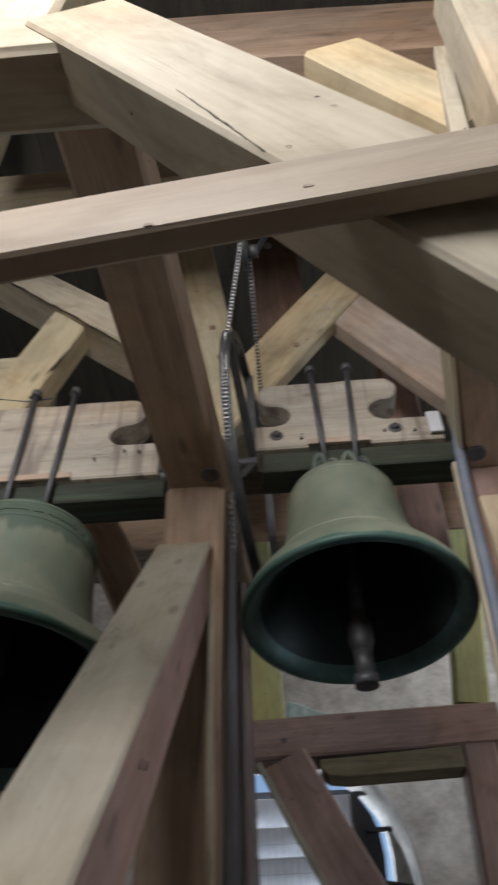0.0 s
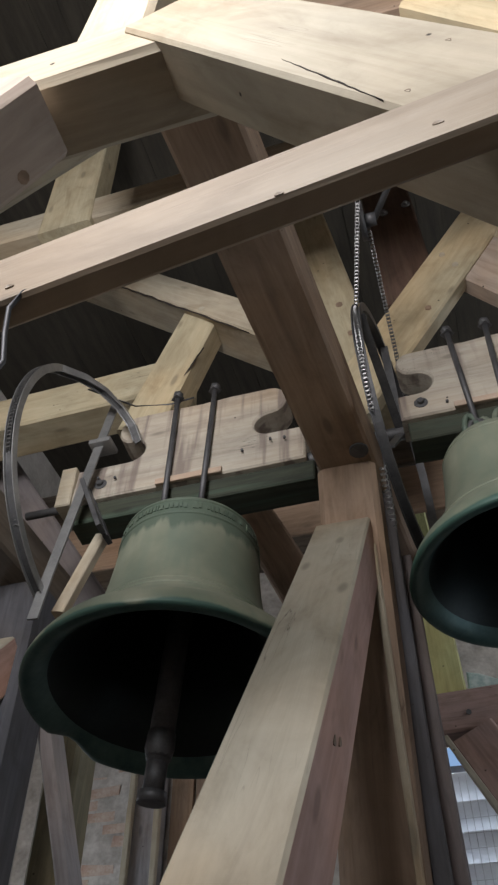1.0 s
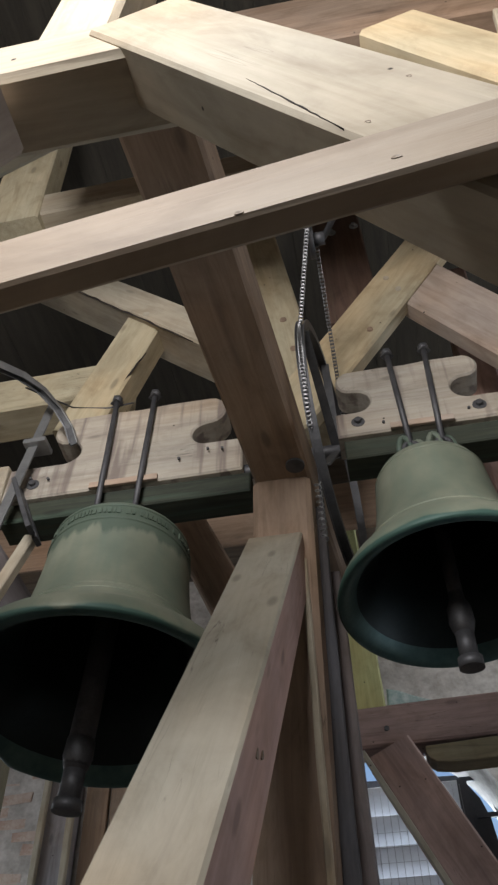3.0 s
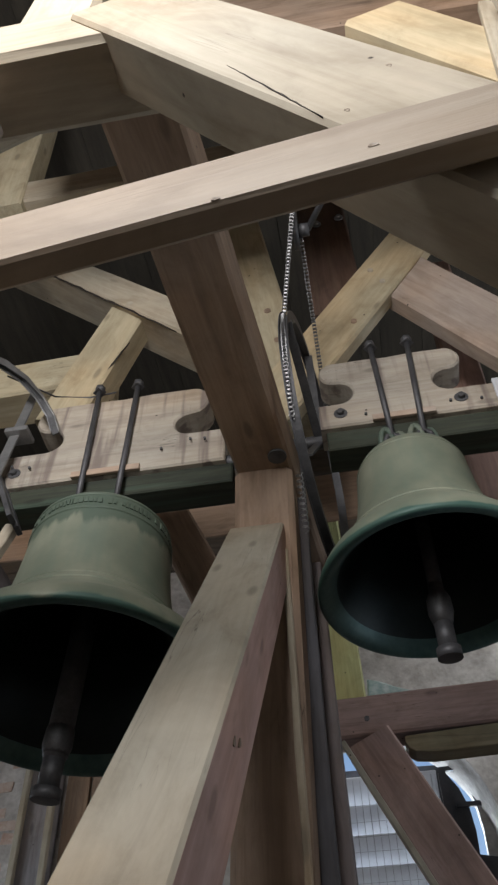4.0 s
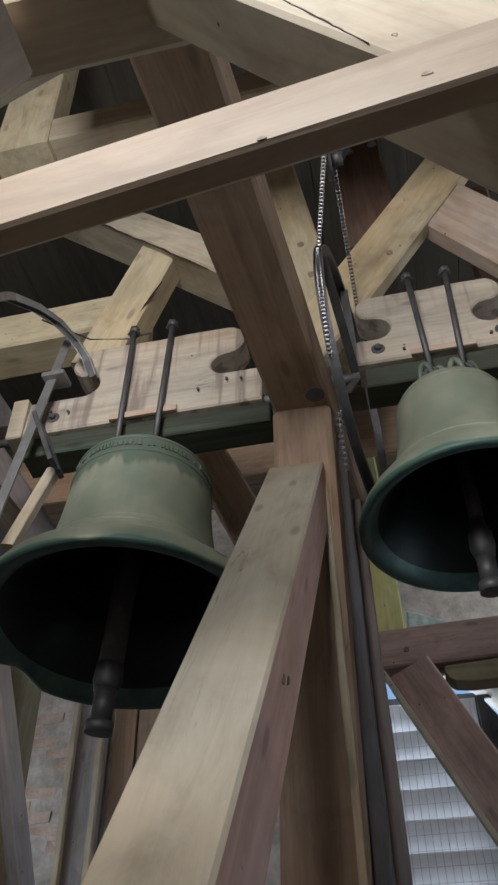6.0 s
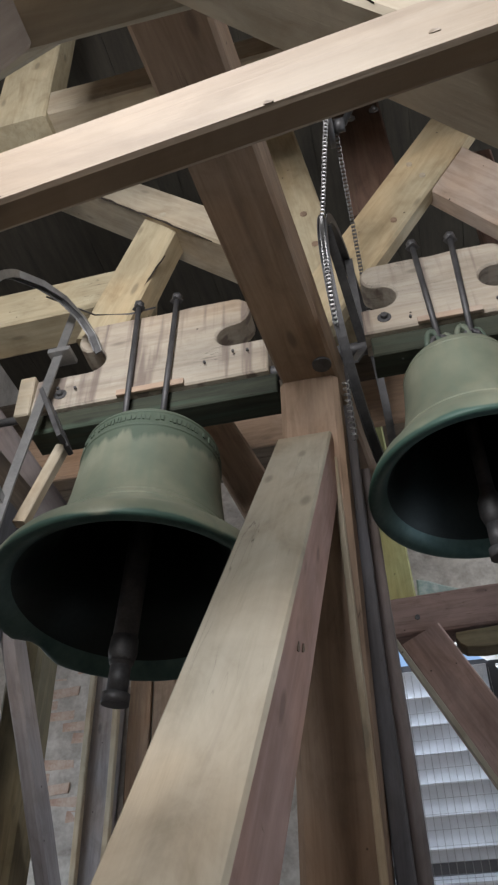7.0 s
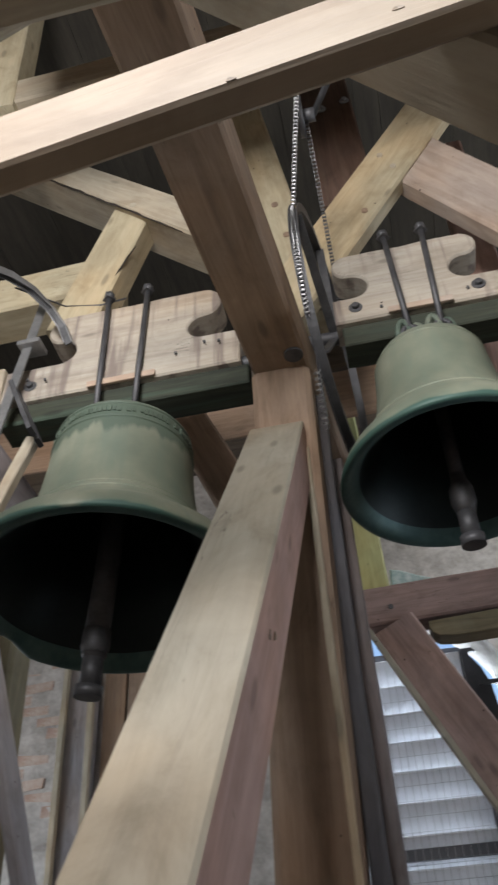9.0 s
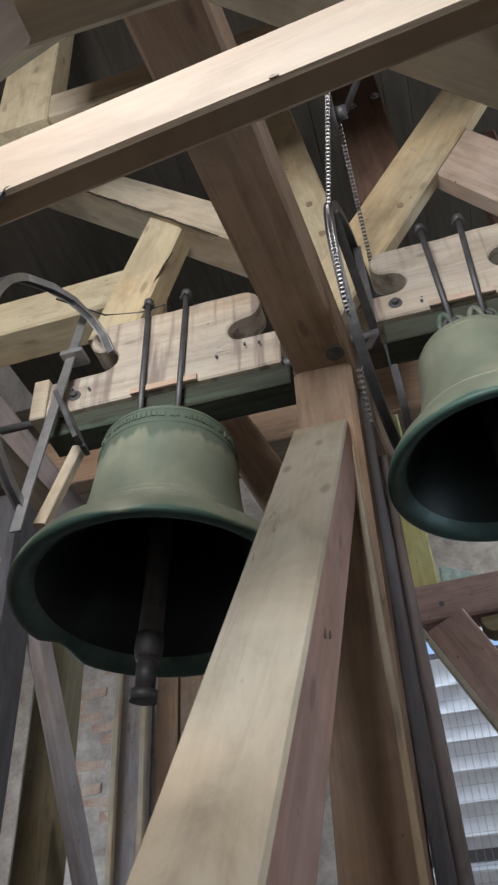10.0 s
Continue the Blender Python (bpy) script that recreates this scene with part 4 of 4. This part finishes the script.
# ---------------------------------------------------------------- upper timbers
upper = thing("upper_truss", (0, 2.5, 5.0), "pale pine roof truss above the bells", "roof truss", kind="structure")
timber("brace", (-0.33, 2.54, 4.39), (0.66, 2.54, 5.86), 0.10, 0.27, PINE, upper, side=(0, 1, 0))
timber("brace", (0.45, 2.57, 5.42), (1.20, 2.57, 4.27), 0.11, 0.36, BEIGE, upper, side=(0, 1, 0))
timber("strut", (-0.165, 2.70, 4.45), (-0.485, 2.70, 6.8), 0.18, 0.22, PINE, upper, side=(0, 1, 0))
timber("strut", (-0.33, 2.62, 4.35), (-0.68, 2.62, 6.8), 0.06, 0.10, BROWN, upper, side=(0, 1, 0))
timber("brace", (-0.459, 2.48, 4.823), (-1.94, 2.48, 6.203), 0.26, 0.2, PALE, upper, side=(0, 1, 0))
timber("tie_beam", (-3.4, 2.51, 4.75), (-1.10, 2.51, 4.82), 0.22, 0.25, PINE, upper, side=(0, 1, 0))
timber("strut", (-1.29, 2.455, 4.40), (-1.00, 2.455, 5.30), 0.15, 0.23, PINE, upper, side=(0, 1, 0))
timber("tie_beam", (-3.4, 1.88, 5.58), (-0.1, 1.88, 5.66), 0.16, 0.22, PALE, upper, side=(0, 1, 0))
timber("rafter", (-1.59, 1.87, 5.45), (-1.66, 1.87, 7.0), 0.30, 0.16, PINE, upper, chamfer=.01)
timber("post", (0.70, 3.08, 3.62), (0.785, 3.08, 6.2), 0.19, 0.14, ROSE, upper)
timber("brace", (-1.10, 3.10, 4.75), (-0.60, 3.10, 3.65), 0.14, 0.20, BROWN, upper, side=(0, 1, 0))
timber("plank", (-2.6, 3.4, 4.62), (2.2, 3.4, 4.62), 0.04, 0.34, BROWN, upper, side=(0, 1, 0))
timber("plank", (-2.6, 3.4, 4.97), (2.2, 3.4, 4.97), 0.04, 0.33, BOARD, upper, side=(0, 1, 0))
peg((-1.0, 2.35, 5.24), (0, -1, 0), .02, upper, PALE)
for px_, pz_ in ((0.35, 5.30), (0.30, 5.42), (0.16, 4.98), (-0.1, 4.75)):
    peg((px_, 2.49, pz_), (0, -1, 0), .016, upper, PALE if px_ > .2 else BROWN)
for px_, pz_ in ((-0.29, 5.36), (-0.245, 5.08)):
    peg((px_, 2.61, pz_), (0, -1, 0), .02, upper, BROWN)

# ---------------------------------------------------------------- louvred window
win = thing("window_1", (-0.15, 6.1, 1.9), "dark framed louvred opening with weathered white slats", "window", kind="structure")


def louvre_slat(z, x0, x1):
    m = Matrix.Translation(((x0 + x1) / 2, 6.12, z)) @ Matrix.Rotation(radians(34), 4, "X")
    bm = bmesh.new()
    bmesh.ops.create_cube(bm, size=1)
    bmesh.ops.scale(bm, vec=(x1 - x0, 0.02, 0.30), verts=bm.verts)
    bmesh.ops.bevel(bm, geom=list(bm.edges), offset=.003, segments=1, affect="EDGES")
    return mesh_object("slat", bm, LOUVRE, win, "", m)


for k in range(11):
    louvre_slat(1.98 + k * 0.208, -0.90, 0.39)
slab("frame", (0.39, 6.06, 1.9), (0.46, 6.2, 4.2), DARKPAINT, win)
slab("frame", (-0.95, 6.06, 1.9), (-0.90, 6.2, 3.9), DARKPAINT, win)
slab("crossbar", (-0.90, 6.02, 2.78), (0.56, 6.06, 2.85), DARKPAINT, win)
prism("arched_board", [(0.44, 1.9), (0.80, 1.9), (0.80, 3.60), (0.60, 3.64), (0.607, 3.80), (0.592, 3.97), (0.545, 4.11), (0.475, 4.22), (0.40, 4.295), (-0.90, 4.325), (-0.90, 4.19), (0.44, 4.19)], 0.03, DARKPAINT, Matrix.Translation((0, 6.22, 0)), win, "dark arched board", 0.0)
slab("bracket", (0.42, 6.18, 4.235), (0.60, 6.205, 4.268), DARKPAINT, win)
slab("bracket", (0.50, 6.18, 3.965), (0.68, 6.205, 3.998), DARKPAINT, win)
for k in range(26):
    rod("mesh_wire", (-0.9 + k * .052, 6.015, 1.9), (-0.9 + k * .052, 6.015, 4.15), .0016, STEEL, win, 4)
for k in range(20):
    rod("mesh_wire", (-0.92, 6.012, 1.95 + k * .1), (0.40, 6.012, 1.95 + k * .1), .0016, STEEL, win, 4)

# ---------------------------------------------------------------- loose details
cable = tagged(tube("cable", [(-1.05, 0.40, 2.205), (-0.90, 0.44, 2.12), (-0.68, 0.43, 2.05), (-0.48, 0.40, 2.06), (-0.385, 0.38, 2.11), (-0.357, 0.375, 2.153), (-0.364, 0.372, 2.193), (-0.366, 0.368, 2.228), (-0.354, 0.366, 2.247), (-0.323, 0.366, 2.256), (-0.303, 0.366, 2.257)], .0026, IRON), "grey cable coming off the batten", "cable")
cable_r = tagged(tube("cable", [(0.70, 2.06, 3.95), (0.672, 2.07, 3.70), (0.652, 2.06, 3.45), (0.64, 2.06, 3.15), (0.612, 2.06, 2.74), (0.588, 2.06, 2.40), (0.56, 2.06, 2.0), (0.55, 2.06, 0.01)], .019, SHEATH, squash=1.0), "blue-grey flat cable running down beside the post", "cable")

scrap = tagged(prism("canvas_scrap", [(-0.03, 4.018), (0.27, 4.026), (0.24, 4.045), (0.14, 4.085), (0.05, 4.13), (-0.02, 4.15)], 0.12, SCRAP, Matrix.Translation((0, 4.62, 0)), None, "", 0.012), "crumpled pale teal scrap of canvas lying on the rosy rail", "scrap")

# boarding and a pale pier against the north wall, behind the larger bell
for bx_, mat_ in ((-2.215, BROWN), (-2.03, BROWN)):
    tagged(timber("wall_board", (bx_, 5.70, 0.0), (bx_, 5.70, 4.55), 0.17, 0.05, mat_, None, chamfer=.004), "upright brown board against the north wall", "board", kind="structure")
pier = thing("wall_pier", (-2.46, 5.6, 0), "grey weathered post with pale edge battens against the wall", "post", kind="structure")
timber("post", (-2.46, 5.66, 0.0), (-2.46, 5.66, 4.5), 0.22, 0.12, LILAC, pier)
for bx_ in (-2.57, -2.36):
    timber("batten", (bx_, 5.57, 0.0), (bx_, 5.57, 4.5), 0.045, 0.05, PALE, pier, chamfer=.006, wobble=.006)

# ---------------------------------------------------------------- exposed bricks of the north wall
rng = random.Random(11)
brick_mesh = []
for v in range(4):
    bm = bmesh.new()
    bmesh.ops.create_cube(bm, size=1)
    bmesh.ops.scale(bm, vec=(.23 + .02 * v, .09, .07), verts=bm.verts)
    for q in bm.verts:
        q.co += Vector((rng.uniform(-.012, .012), rng.uniform(-.008, .008), rng.uniform(-.007, .007)))
    me = bpy.data.meshes.new("brick"); bm.to_mesh(me); bm.free(); me.materials.append(BRICK); brick_mesh.append(me)
for row in range(13):
    for col in range(3):
        x = -3.18 + col * 0.262 + (0.13 if row % 2 else 0) + rng.uniform(-.02, .02)
        z = 3.30 + row * 0.094
        if rng.random() < 0.38:
            continue
        ob = new("brick", brick_mesh[rng.randrange(4)])
        ob.parent = wall_north
        ob.matrix_world = Matrix.Translation((x, 5.836 + rng.uniform(-.012, .012), z)) @ Matrix.Rotation(rng.uniform(-.06, .06), 4, "Y")

# ---------------------------------------------------------------- knots and nail holes in the nearest timbers


def knot(at, normal, radius, parent, stretch=1.6, direction=(1, 0, 0), material=None):
    """A dark knot, a flat oval set in the face."""
    nrm = Vector(normal).normalized(); d = Vector(direction); d = (d - nrm * d.dot(nrm)).normalized(); e = nrm.cross(d)
    bm = bmesh.new()
    c = Vector(at) + nrm * .0003
    ring = [bm.verts.new(c + (d * math.cos(q) * stretch + e * math.sin(q)) * radius * (1 + .18 * math.sin(3 * q + radius * 900))) for q in [2 * math.pi * k / 14 for k in range(14)]]
    back = [bm.verts.new(v.co - nrm * .008) for v in ring]
    mid = bm.verts.new(c - nrm * .001)
    for k in range(14):
        bm.faces.new((ring[k], ring[(k + 1) % 14], mid)); bm.faces.new((back[k], back[(k + 1) % 14], ring[(k + 1) % 14], ring[k]))
    bmesh.ops.recalc_face_normals(bm, faces=bm.faces)
    return mesh_object("knot", bm, material or KNOT, parent)


LN = (-.05, -1, 0)
KNOTS_LATH = ((-0.099, 2.274, .0034), (0.05, 2.312, .0040), (-0.372, 2.262, .0036))
KNOTS_BRACE = ((-0.034, 2.656, .0042), (-0.076, 2.75, .003), (0.042, 2.492, .003), (0.104, 2.60, .003), (-0.158, 2.83, .003), (-0.10, 2.90, .0025), (0.0, 2.74, .0022))
KNOTS_LOWER = (((-0.359, 1.011, 1.91), .004), ((-0.344, 1.208, 2.171), .006), ((-0.327, 1.085, 2.008), .005), ((-0.367, 1.887, 3.072), .007), ((-0.362, 1.645, 2.75), .005), ((-0.383, 1.413, 2.443), .006))
KNOTS_SIDE = (((-0.2658, 1.357, 2.253), .007), ((-0.2635, 1.40, 2.27), .006), ((-0.2815, 1.085, 1.89), .008))
for kx, kz, kr in KNOTS_LATH:
    knot((kx, 0.3607 - .0502 * kx - .0156, kz), LN, kr * .75, lath, 1.7, material=KNOT_SOFT)
for kx, kz, kr in KNOTS_BRACE:
    knot((kx, 0.3813, kz), (0, -1, 0), kr, near, 1.3, (0.565, 0, -0.825))
for p, kr in KNOTS_LOWER:
    knot(p, (0, -0.798, 0.602), kr, centre, 1.5, (0, .602, .798))
for p, kr in KNOTS_SIDE:
    knot(p, (1, 0, 0), kr, centre, 2.2, (0, .602, .798))


def crack(points, width, parent, normal=(0, -1, 0)):
    """A dark drying crack that tapers to both ends along points on a face."""
    bm = bmesh.new()
    nrm = Vector(normal)
    pts = [Vector(p) for p in points]
    fine = []
    for p, q in zip(pts, pts[1:]):
        fine += [p.lerp(q, k / 5) for k in range(5)]
    fine.append(pts[-1])
    rng_ = random.Random(len(fine) + int(pts[0].z * 100))
    rows = []
    for k, p in enumerate(fine):
        d = (fine[min(k + 1, len(fine) - 1)] - fine[max(k - 1, 0)]).normalized()
        e = nrm.cross(d)
        w = width * (math.sin(math.pi * (k + .15) / (len(fine) - .7)) ** .6) * rng_.uniform(.6, 1.3) / 2
        p = p + e * rng_.uniform(-1, 1) * width * .3
        rows.append((bm.verts.new(p + e * w + nrm * .0012), bm.verts.new(p - e * w + nrm * .0012), bm.verts.new(p - nrm * .006)))
    for r, q in zip(rows, rows[1:]):
        bm.faces.new((r[0], q[0], q[1], r[1])); bm.faces.new((r[0], r[2], q[2], q[0])); bm.faces.new((r[1], q[1], q[2], r[2]))
    bmesh.ops.recalc_face_normals(bm, faces=bm.faces)
    return mesh_object("crack", bm, CRACK, parent)


# along the near brace, the long pale brace and the short strut
crack([(0.02 * k - 0.094 + 0.007 * k, 0.3813, 2.699 - 0.054 * k) for k in range(5)], 0.0025, near)
crack([(-1.57 + 0.2105 * k, 2.350, 5.728 - 0.2 * k) for k in range(5)], 0.014, upper)
crack([(-0.984 - 0.083 * k, 2.380, 4.939 - 0.18 * k) for k in range(3)], 0.010, upper)
crack([(-1.25 + 0.06 * k, 2.405, 4.80 + 0.002 * k) for k in range(3)], 0.006, upper)
